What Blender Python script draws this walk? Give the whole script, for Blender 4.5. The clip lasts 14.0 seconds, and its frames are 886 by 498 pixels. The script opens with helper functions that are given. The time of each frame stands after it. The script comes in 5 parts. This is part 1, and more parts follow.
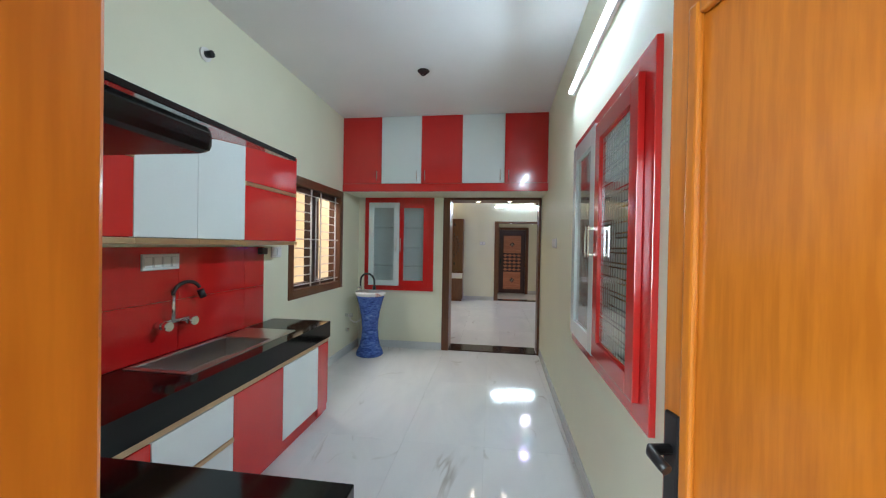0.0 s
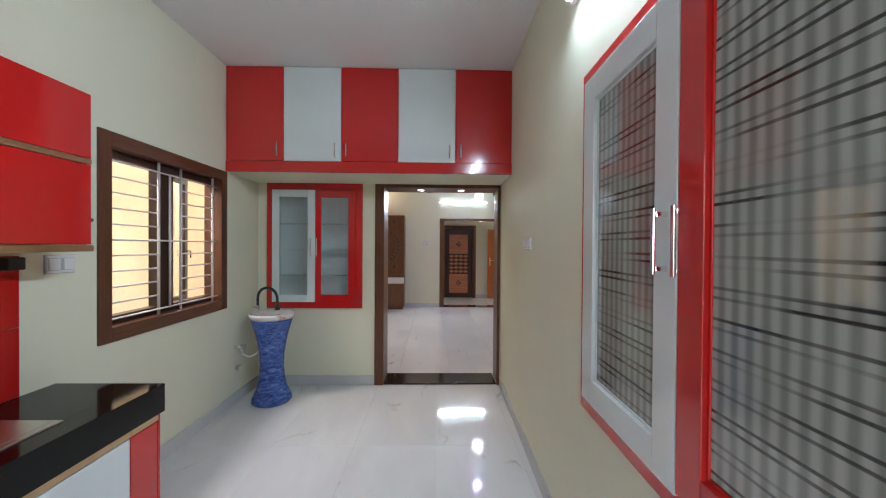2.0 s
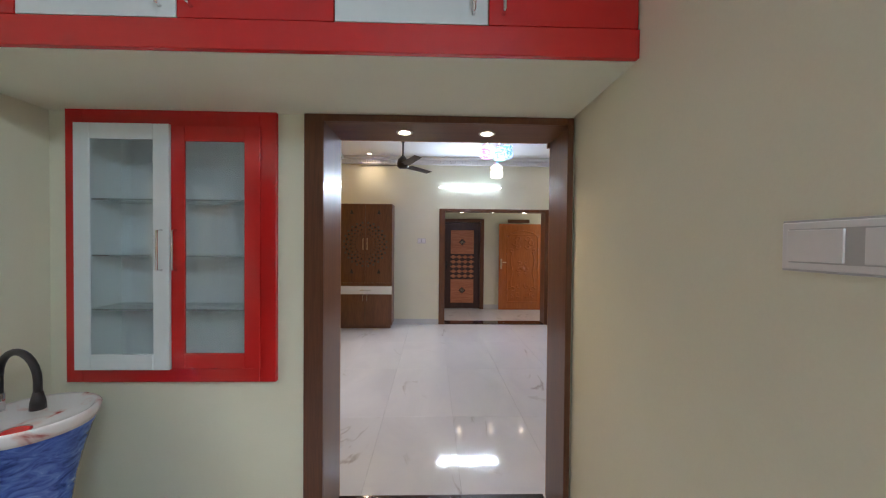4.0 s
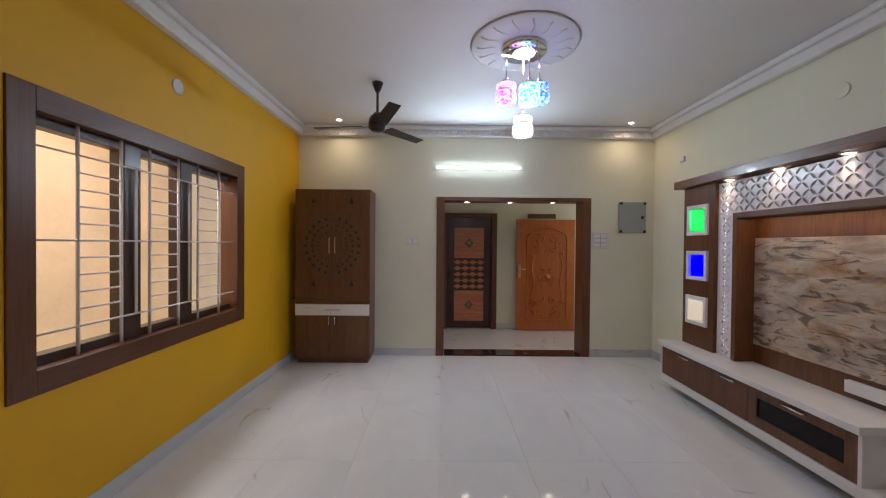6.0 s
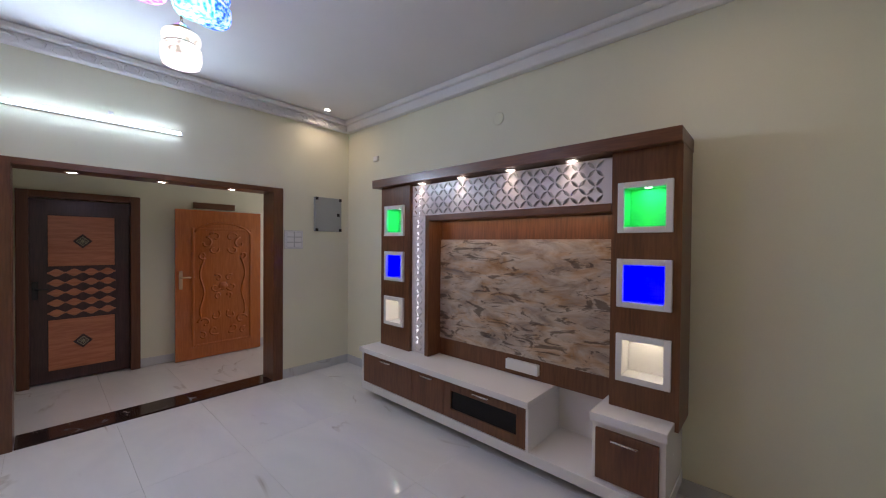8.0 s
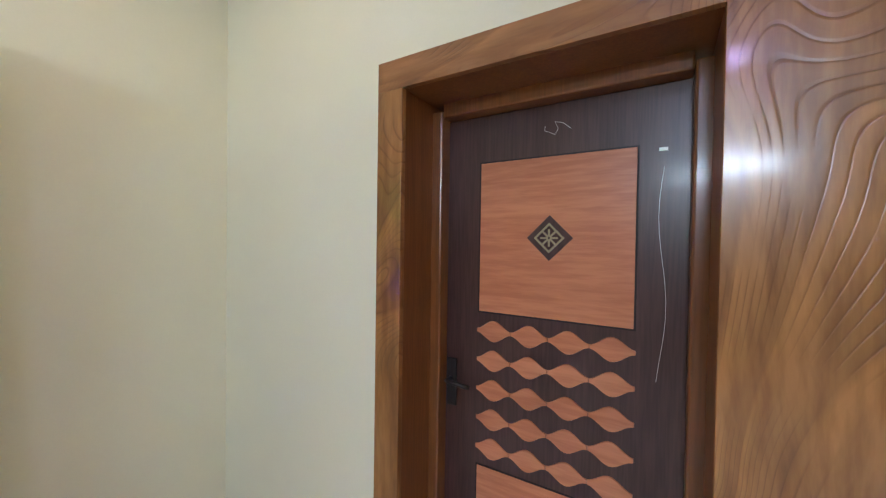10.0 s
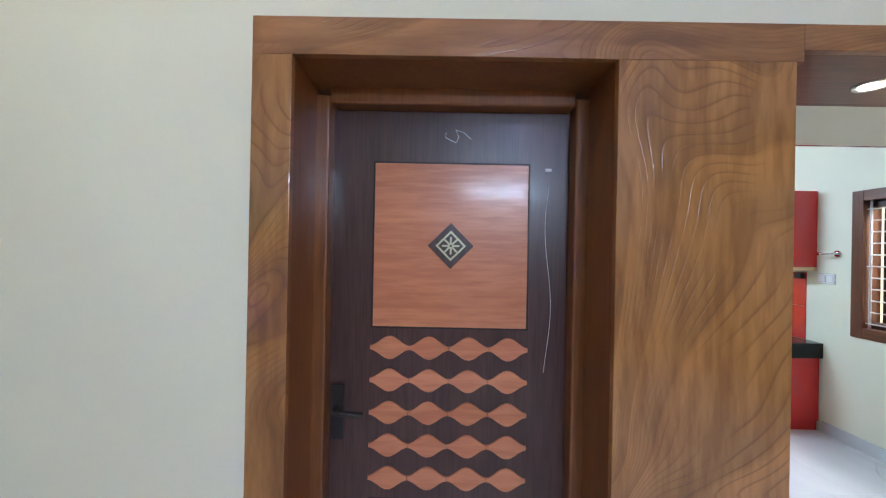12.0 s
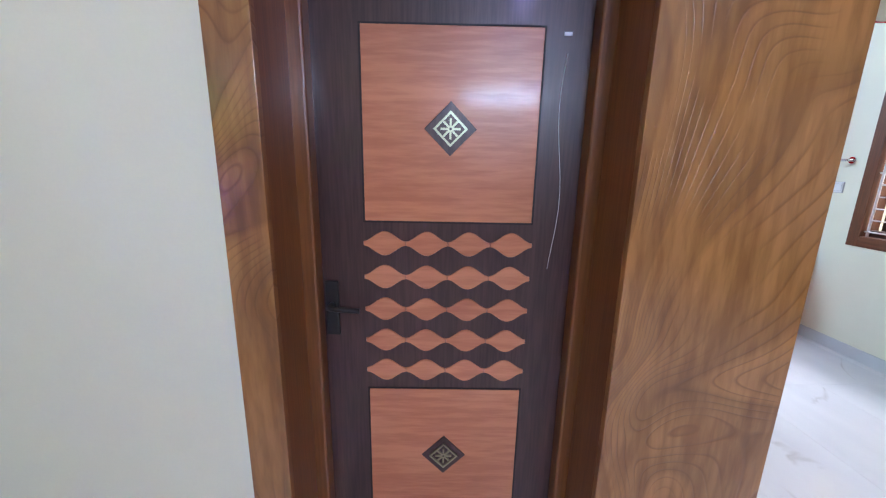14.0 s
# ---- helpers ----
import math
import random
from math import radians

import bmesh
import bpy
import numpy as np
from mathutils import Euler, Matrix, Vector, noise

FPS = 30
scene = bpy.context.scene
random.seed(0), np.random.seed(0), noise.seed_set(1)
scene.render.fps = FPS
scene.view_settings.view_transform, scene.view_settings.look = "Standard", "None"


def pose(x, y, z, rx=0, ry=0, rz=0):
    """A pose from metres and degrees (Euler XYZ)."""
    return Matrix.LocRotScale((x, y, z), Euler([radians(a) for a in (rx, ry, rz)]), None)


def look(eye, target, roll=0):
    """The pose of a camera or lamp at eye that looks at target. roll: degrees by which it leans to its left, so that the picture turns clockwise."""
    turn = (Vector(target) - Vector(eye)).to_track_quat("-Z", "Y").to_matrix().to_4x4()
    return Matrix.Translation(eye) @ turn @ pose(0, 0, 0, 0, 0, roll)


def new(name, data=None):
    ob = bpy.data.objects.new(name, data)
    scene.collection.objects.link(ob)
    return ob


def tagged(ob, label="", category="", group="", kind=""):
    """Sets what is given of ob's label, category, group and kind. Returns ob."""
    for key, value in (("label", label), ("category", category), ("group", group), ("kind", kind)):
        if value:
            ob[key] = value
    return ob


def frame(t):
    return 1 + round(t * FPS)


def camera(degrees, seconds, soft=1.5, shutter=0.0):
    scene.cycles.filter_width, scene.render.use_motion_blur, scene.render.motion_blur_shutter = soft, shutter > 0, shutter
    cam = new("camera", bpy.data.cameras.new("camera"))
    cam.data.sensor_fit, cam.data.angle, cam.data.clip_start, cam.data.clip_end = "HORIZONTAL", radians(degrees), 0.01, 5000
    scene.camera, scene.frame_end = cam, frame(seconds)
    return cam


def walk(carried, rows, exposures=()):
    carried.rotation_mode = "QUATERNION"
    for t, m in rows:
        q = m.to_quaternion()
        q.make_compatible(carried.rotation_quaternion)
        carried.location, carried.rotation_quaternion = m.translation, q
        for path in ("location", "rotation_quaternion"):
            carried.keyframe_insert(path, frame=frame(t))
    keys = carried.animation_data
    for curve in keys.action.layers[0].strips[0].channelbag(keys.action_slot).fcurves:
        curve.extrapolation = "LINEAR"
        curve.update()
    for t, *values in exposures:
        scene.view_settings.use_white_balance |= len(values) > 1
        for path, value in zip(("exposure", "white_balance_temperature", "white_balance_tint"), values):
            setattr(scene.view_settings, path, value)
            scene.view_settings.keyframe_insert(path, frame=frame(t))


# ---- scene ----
cam = camera(101.1, 14.0, soft=1.2)
PATH = [
    (0, (-0.218, -0.151, 1.457), (-0.484, 1.831, 1.439), 1.0),
    (0.5, (-0.29, 0.003, 1.463), (-0.305, 2.003, 1.44), 0.4),
    (1, (-0.285, 0.242, 1.456), (-0.287, 2.241, 1.429), 0.4),
    (1.5, (-0.234, 0.625, 1.488), (-0.223, 2.625, 1.468), 0.3),
    (2, (-0.26, 1.016, 1.478), (-0.217, 3.016, 1.461), 0.4),
    (2.5, (-0.22, 1.514, 1.5), (-0.181, 3.514, 1.464), 0.4),
    (3, (-0.207, 2.055, 1.495), (-0.172, 4.055, 1.462), 0.5),
    (3.5, (-0.258, 2.557, 1.507), (-0.216, 4.556, 1.466), 0.4),
    (4, (-0.264, 3.071, 1.499), (-0.209, 5.07, 1.468), 0.5),
    (4.2, (-0.257, 3.276, 1.487), (-0.213, 5.276, 1.458), 0.5),
    (6.5, (-0.026, 5.194, 1.494), (-0.02, 7.194, 1.474), 0.5),
    (7, (0.022, 5.401, 1.499), (0.327, 7.378, 1.486), 0.6),
    (7.5, (0.068, 5.573, 1.526), (0.984, 7.351, 1.505), 0.6),
    (8, (0.111, 5.717, 1.534), (1.589, 7.064, 1.507), 0.5),
    (8.5, (0.284, 5.819, 1.558), (2.169, 6.486, 1.496), 0.5),
    (8.8, (0.385, 6.03, 1.51), (2.384, 6.015, 1.495), 0.5),
    (9, (0.487, 6.086, 1.50), (2.452, 5.711, 1.490), 0.2),
    (9.2, (0.592, 6.117, 1.512), (2.451, 5.381, 1.495), 0.2),
    (11.3, (1.291, 6.156, 1.581), (1.313, 4.157, 1.561), 1.1),
    (11.5, (1.3, 6.149, 1.578), (1.308, 4.149, 1.57), 1.0),
    (12, (1.297, 6.135, 1.57), (1.308, 4.135, 1.573), 1.1),
    (12.5, (1.296, 6.096, 1.551), (1.301, 4.096, 1.531), 1.1),
    (13, (1.308, 6.072, 1.539), (1.289, 4.079, 1.372), 1.1),
    (13.5, (1.298, 6.054, 1.506), (1.291, 4.076, 1.212), 1.1),
    (14, (1.306, 6.036, 1.478), (1.283, 4.084, 1.041), 1.1),
]
walk(cam, [(t, look(eye, target, roll)) for t, eye, target, roll in PATH], exposures=[(0.0, 0.15, 6200, 12), (0.5, 0.05, 6150, 13), (1.0, 0.05, 6050, 14), (1.5, 0.1, 6150, 18), (3.0, 0.16, 6300, 20), (4.2, 0.15, 6300, 20), (6.5, -0.47, 6450, 20), (7.0, -0.56, 6050, 26), (8.0, -0.38, 6100, 24), (8.5, -0.18, 6200, 20), (9.2, 0.38, 6400, 16), (11.3, 0.92, 5600, 15), (12.5, 0.82, 5550, 18), (13.0, 0.86, 5400, 24), (14.0, 0.95, 5450, 23)])

# ---- sky and sun ----
world = bpy.data.worlds.new("sky")
scene.world = world
world.use_nodes = True
wn = world.node_tree
sky = wn.nodes.new("ShaderNodeTexSky")
sky.sky_type, sky.sun_disc = "NISHITA", False
sky.sun_elevation, sky.sun_rotation = radians(63), radians(90)
wn.links.new(sky.outputs[0], wn.nodes["Background"].inputs[0])
wn.nodes["Background"].inputs[1].default_value = 0.12


def lamp(name, kind, energy, colour, m, size=0.1, size_y=None, spread=180, cone=120):
    data = bpy.data.lights.new(name, kind)
    data.energy, data.color = energy, colour
    if kind == "AREA":
        data.shape = "RECTANGLE" if size_y else "DISK"
        data.size, data.spread = size, radians(spread)
        if size_y:
            data.size_y = size_y
    if kind == "SPOT":
        data.spot_size, data.spot_blend, data.shadow_soft_size = radians(cone), 1.0, size
    if kind == "POINT":
        data.shadow_soft_size = size
    ob = new(name, data)
    ob.matrix_world = m
    return ob


sun = bpy.data.lights.new("sun", "SUN")
sun.energy, sun.angle, sun.color = 1.8, radians(0.5), (1.0, 0.95, 0.88)
new("sun", sun).matrix_world = look((4.5, 0.4, 8.9), (0, 0, 0))

COOL, WARM, VIOLET = (0.70, 0.89, 1.0), (1.0, 0.78, 0.52), (0.62, 0.5, 1.0)
# tube lights, pendant cluster and window daylight
lamp("hall_tube_lamp", "AREA", 27, COOL, look((0.40, 9.742, 2.523), (0.40, 8.0, 2.15)), 1.1, 0.016)
lamp("kitchen_tube_lamp", "AREA", 24, COOL, look((0.313, 2.15, 2.618), (-1.5, 2.2, 1.0), 90), 0.02, 1.05)
lamp("pendant_lamp", "POINT", 7, (0.80, 0.76, 1.0), pose(0.55, 7.74, 2.22), 0.10)
lamp("rose_lamp", "AREA", 5, VIOLET, pose(0.55, 7.76, 2.985, 0, 0, 0), 0.12)
lamp("kitchen_window_daylight", "AREA", 68, (1.0, 0.97, 0.92), look((-3.0, 3.68, 2.75), (-1.2, 3.5, 1.3)), 1.3, 0.6)
lamp("hall_window_daylight", "AREA", 70, (1.0, 0.97, 0.94), look((-3.0, 7.5, 3.0), (-1.1, 7.5, 0.9)), 1.7, 0.6)
# the third spot is unseen, added to brighten the south-east wall
for lx, ly in ((-1.39, 9.52), (2.31, 9.53), (2.05, 5.95)):
    lamp("ceiling_spot_lamp", "SPOT", 9, WARM, pose(lx, ly, 3.03), 0.03, cone=168)
for lx in (-0.42, 0.02):
    lamp("portal_spot_lamp", "SPOT", 9, WARM, pose(lx, 5.03, 2.07), 0.03, cone=130)
for lx in (0.27, 0.86, 1.45):
    lamp("porch_spot_lamp", "SPOT", 7, WARM, pose(lx, 9.95, 2.07), 0.03, cone=140)
for ly in (6.73, 7.21, 7.69, 8.17):
    lamp("tv_spot_lamp", "SPOT", 2.6, WARM, pose(2.46, ly, 2.085), 0.02, cone=100)
lamp("tv_led_lamp", "AREA", 2.0, (1.0, 0.74, 0.42), look((2.56, 7.25, 1.738), (2.60, 7.25, 0.6), 90), 0.03, 1.5)
for ly in (6.28, 8.515):
    for lz, watts, tint in ((0.975, 0.5, (1.0, 0.86, 0.56)), (1.425, 3.0, (0.01, 0.02, 1.0)), (1.88, 1.3, (0.0, 0.90, 0.36))):
        lamp("niche_lamp", "AREA", watts, tint, pose(2.545, ly, lz), 0.07)
# unseen lamp inside the closed lobby, added to brighten it
lamp("porch_fill", "AREA", 10, (1.0, 0.96, 0.9), look((3.3, 10.7, 1.6), (0, 10.7, 1.0)), 1.0, 1.8)
# unseen lamp behind the entrance, added to light door leaf and east wall
lamp("entry_daylight_fill", "AREA", 130, (0.80, 0.92, 1.0), look((-1.2, -2.15, 1.7), (0.3, 1.0, 1.3)), 1.2, 1.6)

# ---- materials ----
def base(name, rough, metal=0.0):
    m = bpy.data.materials.new(name)
    m.use_nodes = True
    b = m.node_tree.nodes["Principled BSDF"]
    b.inputs["Roughness"].default_value, b.inputs["Metallic"].default_value = rough, metal
    return m, m.node_tree, b


def coords(t, scale=(1, 1, 1), turn=(0, 0, 0)):
    tc, mp = t.nodes.new("ShaderNodeTexCoord"), t.nodes.new("ShaderNodeMapping")
    mp.inputs["Scale"].default_value = scale
    mp.inputs["Rotation"].default_value = [radians(a) for a in turn]
    t.links.new(tc.outputs["Object"], mp.inputs[0])
    return mp.outputs[0]


def noise_tex(t, vec, scale, detail=4.0, rough=0.55, distortion=0.0):
    n = t.nodes.new("ShaderNodeTexNoise")
    t.links.new(vec, n.inputs["Vector"])
    n.inputs["Scale"].default_value, n.inputs["Detail"].default_value = scale, detail
    n.inputs["Roughness"].default_value, n.inputs["Distortion"].default_value = rough, distortion
    return n.outputs[0]


def ramp(t, fac, stops):
    r = t.nodes.new("ShaderNodeValToRGB")
    t.links.new(fac, r.inputs[0])
    while len(r.color_ramp.elements) < len(stops):
        r.color_ramp.elements.new(0.5)
    for e, (p, c) in zip(r.color_ramp.elements, stops):
        e.position, e.color = p, (*c, 1)
    return r.outputs[0]


def mixed(t, fac, a, b, mode="MIX"):
    n = t.nodes.new("ShaderNodeMix")
    n.data_type, n.blend_type = "RGBA", mode
    for key, v in ((0, fac), (6, a), (7, b)):
        if hasattr(v, "links"):
            t.links.new(v, n.inputs[key])
        elif key == 0:
            n.inputs[0].default_value = v
        else:
            n.inputs[key].default_value = (*v, 1)
    return n.outputs[2]


def bumped(t, b, height, strength, distance=0.002):
    n = t.nodes.new("ShaderNodeBump")
    n.inputs["Strength"].default_value, n.inputs["Distance"].default_value = strength, distance
    t.links.new(height, n.inputs["Height"])
    t.links.new(n.outputs[0], b.inputs["Normal"])


def plain(name, colour, rough, metal=0.0, vary=0.06, grain=60.0, bump=0.05, coat=0.0):
    """Paint, laminate or metal: a base colour with soft large and fine variation."""
    m, t, b = base(name, rough, metal)
    v = coords(t)
    big, fine = noise_tex(t, v, 1.7), noise_tex(t, v, grain)
    dark = tuple(c * (1 - 2 * vary) for c in colour)
    light = tuple(min(1, c * (1 + vary)) for c in colour)
    c = ramp(t, big, [(0.3, dark), (0.7, light)])
    c = mixed(t, 0.25, c, ramp(t, fine, [(0.3, dark), (0.7, light)]))
    t.links.new(c, b.inputs["Base Color"])
    r = t.nodes.new("ShaderNodeMapRange")
    r.inputs[3].default_value, r.inputs[4].default_value = rough * 0.8, min(1, rough * 1.25)
    t.links.new(big, r.inputs[0])
    t.links.new(r.outputs[0], b.inputs["Roughness"])
    b.inputs["Coat Weight"].default_value = coat
    b.inputs["Coat Roughness"].default_value = 0.05
    if bump:
        bumped(t, b, fine, bump)
    return m


def wood(name, dark, light, axis="z", rough=0.35, coat=0.2, fine=1.0, bump=0.15, swirl=0.0):
    """Wood or wood laminate with its grain along one axis."""
    m, t, b = base(name, rough)
    long, cross = 1.0, 22.0 * fine
    scale = {"x": (long, cross, cross), "y": (cross, long, cross), "z": (cross, cross, long)}[axis]
    v = coords(t, scale)
    rings = noise_tex(t, v, 0.55, 6, 0.6, 1.2 + swirl)
    fibre = noise_tex(t, coords(t, tuple(s * 6 for s in scale)), 1.0, 3)
    mid = tuple((a + c) / 2 for a, c in zip(dark, light))
    c = ramp(t, rings, [(0.25, dark), (0.5, mid), (0.72, light)])
    c = mixed(t, 0.4, c, ramp(t, fibre, [(0.38, dark), (0.62, light)]))
    t.links.new(c, b.inputs["Base Color"])
    b.inputs["Coat Weight"].default_value, b.inputs["Coat Roughness"].default_value = coat, 0.12
    bumped(t, b, fibre, bump, 0.001)
    return m


def glow(name, colour, strength):
    m, t, b = base(name, 0.4)
    b.inputs["Base Color"].default_value = (*colour, 1)
    b.inputs["Emission Color"].default_value = (*colour, 1)
    b.inputs["Emission Strength"].default_value = strength
    return m


def marble(name, ground, cloud, vein, rough, scale=1.0, width=0.02):
    """Polished veined tile; every tile takes its own stretch of the pattern."""
    m, t, b = base(name, rough)
    info, add = t.nodes.new("ShaderNodeObjectInfo"), t.nodes.new("ShaderNodeVectorMath")
    comb, mul = t.nodes.new("ShaderNodeCombineXYZ"), t.nodes.new("ShaderNodeMath")
    mul.operation, mul.inputs[1].default_value = "MULTIPLY", 40.0
    t.links.new(info.outputs["Random"], mul.inputs[0])
    t.links.new(mul.outputs[0], comb.inputs[0])
    t.links.new(mul.outputs[0], comb.inputs[2])
    t.links.new(coords(t, (1.6 * scale, 0.75 * scale, 1.2 * scale), (0, 0, 28)), add.inputs[0])
    t.links.new(comb.outputs[0], add.inputs[1])
    v = add.outputs[0]
    cl = noise_tex(t, v, 1.3, 5, 0.6, 0.8)
    c = ramp(t, cl, [(0.3, cloud), (0.65, ground)])
    ve = noise_tex(t, v, 0.75, 5, 0.5, 1.1)
    where = noise_tex(t, v, 1.9, 2)
    line = ramp(t, ve, [(0.5 - width, (0, 0, 0)), (0.5, (1, 1, 1)), (0.5 + width, (0, 0, 0))])
    mask = ramp(t, where, [(0.53, (0, 0, 0)), (0.66, (0.85, 0.85, 0.85))])
    c = mixed(t, mixed(t, 1.0, line, mask, "MULTIPLY"), c, vein)
    t.links.new(c, b.inputs["Base Color"])
    bumped(t, b, noise_tex(t, v, 2.0, 1), 0.03, 0.001)
    return m


def glass_mat(name, colour, rough, mix):
    m, t, b = base(name, rough)
    b.inputs["Base Color"].default_value = (*colour, 1)
    b.inputs["Transmission Weight"].default_value = mix
    b.inputs["IOR"].default_value = 1.45
    return m, t, b


WALL = plain("cream_wall_paint", (0.79, 0.785, 0.615), 0.6, vary=0.025, grain=120, bump=0.12)
YELLOW = plain("mustard_wall_paint", (0.80, 0.43, 0.003), 0.55, vary=0.04, grain=120, bump=0.12)
CEIL = plain("white_ceiling_paint", (0.80, 0.80, 0.80), 0.7, vary=0.02, grain=100, bump=0.1)
PLASTER = plain("white_plaster_moulding", (0.82, 0.82, 0.82), 0.6, vary=0.03, grain=50, bump=0.2)
OUTSIDE = plain("cream_outside_wall", (0.78, 0.70, 0.53), 0.8, vary=0.08, grain=30, bump=0.3)
TILE = marble("polished_white_marble_tile", (0.74, 0.74, 0.73), (0.66, 0.665, 0.67), (0.40, 0.37, 0.33), 0.07, 1.0, 0.012)
GROUT = plain("pale_grout", (0.60, 0.60, 0.58), 0.7)
SKIRT = marble("grey_skirting_tile", (0.62, 0.64, 0.64), (0.55, 0.57, 0.57), (0.42, 0.42, 0.42), 0.25)
DARKSTONE = marble("dark_brown_marble", (0.035, 0.018, 0.014), (0.02, 0.012, 0.01), (0.5, 0.45, 0.42), 0.1, 3.0, 0.02)
RED = plain("glossy_red_laminate", (0.62, 0.018, 0.016), 0.16, vary=0.03, coat=0.4, bump=0.02)
REDTILE = plain("glossy_red_wall_tile", (0.55, 0.012, 0.012), 0.1, vary=0.05, coat=0.4, bump=0.02)
WHITE = plain("glossy_white_laminate", (0.74, 0.80, 0.80), 0.2, vary=0.02, coat=0.3, bump=0.02)
CREAMW = plain("white_tv_unit_laminate", (0.80, 0.80, 0.79), 0.25, vary=0.02, bump=0.03)
LATTICE = plain("glossy_white_lattice", (0.78, 0.74, 0.76), 0.22, vary=0.02, bump=0.02)
BRASS = plain("brushed_champagne_profile", (0.70, 0.50, 0.30), 0.3, 1.0, vary=0.08, grain=200)
CHROME = plain("chrome", (0.85, 0.85, 0.86), 0.08, 1.0, vary=0.02, bump=0)
STEEL = plain("brushed_steel", (0.62, 0.60, 0.58), 0.28, 1.0, vary=0.06, grain=200, bump=0.1)
BLACK = plain("black_enamel", (0.004, 0.004, 0.0045), 0.2, vary=0.2)
BLACKP = plain("black_plastic", (0.015, 0.014, 0.014), 0.4, vary=0.2)
FANBROWN = plain("dark_brown_fan_paint", (0.022, 0.014, 0.011), 0.3, vary=0.15)
GRANITE = plain("polished_black_granite", (0.004, 0.005, 0.005), 0.07, vary=0.4, grain=300, bump=0.02)
PLASTIC = plain("white_switch_plastic", (0.80, 0.80, 0.78), 0.35, vary=0.02)
# grey for switch surrounds, painted shadow gaps and the lattice backing
GAPGREY = plain("grey_backing_and_gap_shade", (0.50, 0.50, 0.49), 0.4, vary=0.05)
GREYBOX = plain("grey_sheet_metal", (0.36, 0.39, 0.38), 0.4, vary=0.06)
GRILLE = plain("white_grille_paint", (0.74, 0.70, 0.68), 0.4, vary=0.06)
TEAK = wood("orange_teak_varnish", (0.40, 0.11, 0.008), (0.62, 0.20, 0.018), "z", 0.3, 0.4, 0.5)
CARVED = wood("carved_teak", (0.36, 0.085, 0.012), (0.55, 0.16, 0.03), "z", 0.22, 0.6, 0.5)
BROWN = wood("brown_window_wood", (0.08, 0.026, 0.010), (0.16, 0.056, 0.021), "z", 0.35, 0.2)
BROWNY = wood("brown_window_wood_across", (0.08, 0.026, 0.010), (0.16, 0.056, 0.021), "y", 0.35, 0.2)
BROWNX = wood("brown_portal_wood_across", (0.10, 0.036, 0.014), (0.19, 0.075, 0.03), "x", 0.35, 0.2)
# near-black brown: the shade on the shutters is put into the wood colour
SHUTTERWOOD = wood("dark_shaded_wood", (0.028, 0.010, 0.005), (0.060, 0.022, 0.010), "z", 0.4, 0.1)
PANE, _, _ = glass_mat("clear_window_glass", (0.98, 0.99, 0.98), 0.0, 1.0)
INLAY = plain("dull_feather_inlay", (0.12, 0.10, 0.085), 0.3, 0.4, vary=0.3)
WALNUT = wood("walnut_laminate", (0.085, 0.030, 0.012), (0.20, 0.078, 0.030), "z", 0.35, 0.15, 0.6)
WALNUTY = wood("walnut_laminate_across", (0.085, 0.030, 0.012), (0.20, 0.078, 0.030), "y", 0.35, 0.15, 0.6)
CLAD = wood("carved_golden_cladding", (0.17, 0.068, 0.018), (0.43, 0.21, 0.07), "z", 0.28, 0.35, 0.3, 0.25, 2.2)
CLADX = wood("carved_golden_cladding_across", (0.18, 0.075, 0.027), (0.38, 0.18, 0.07), "x", 0.28, 0.35, 0.3, 0.25, 2.2)


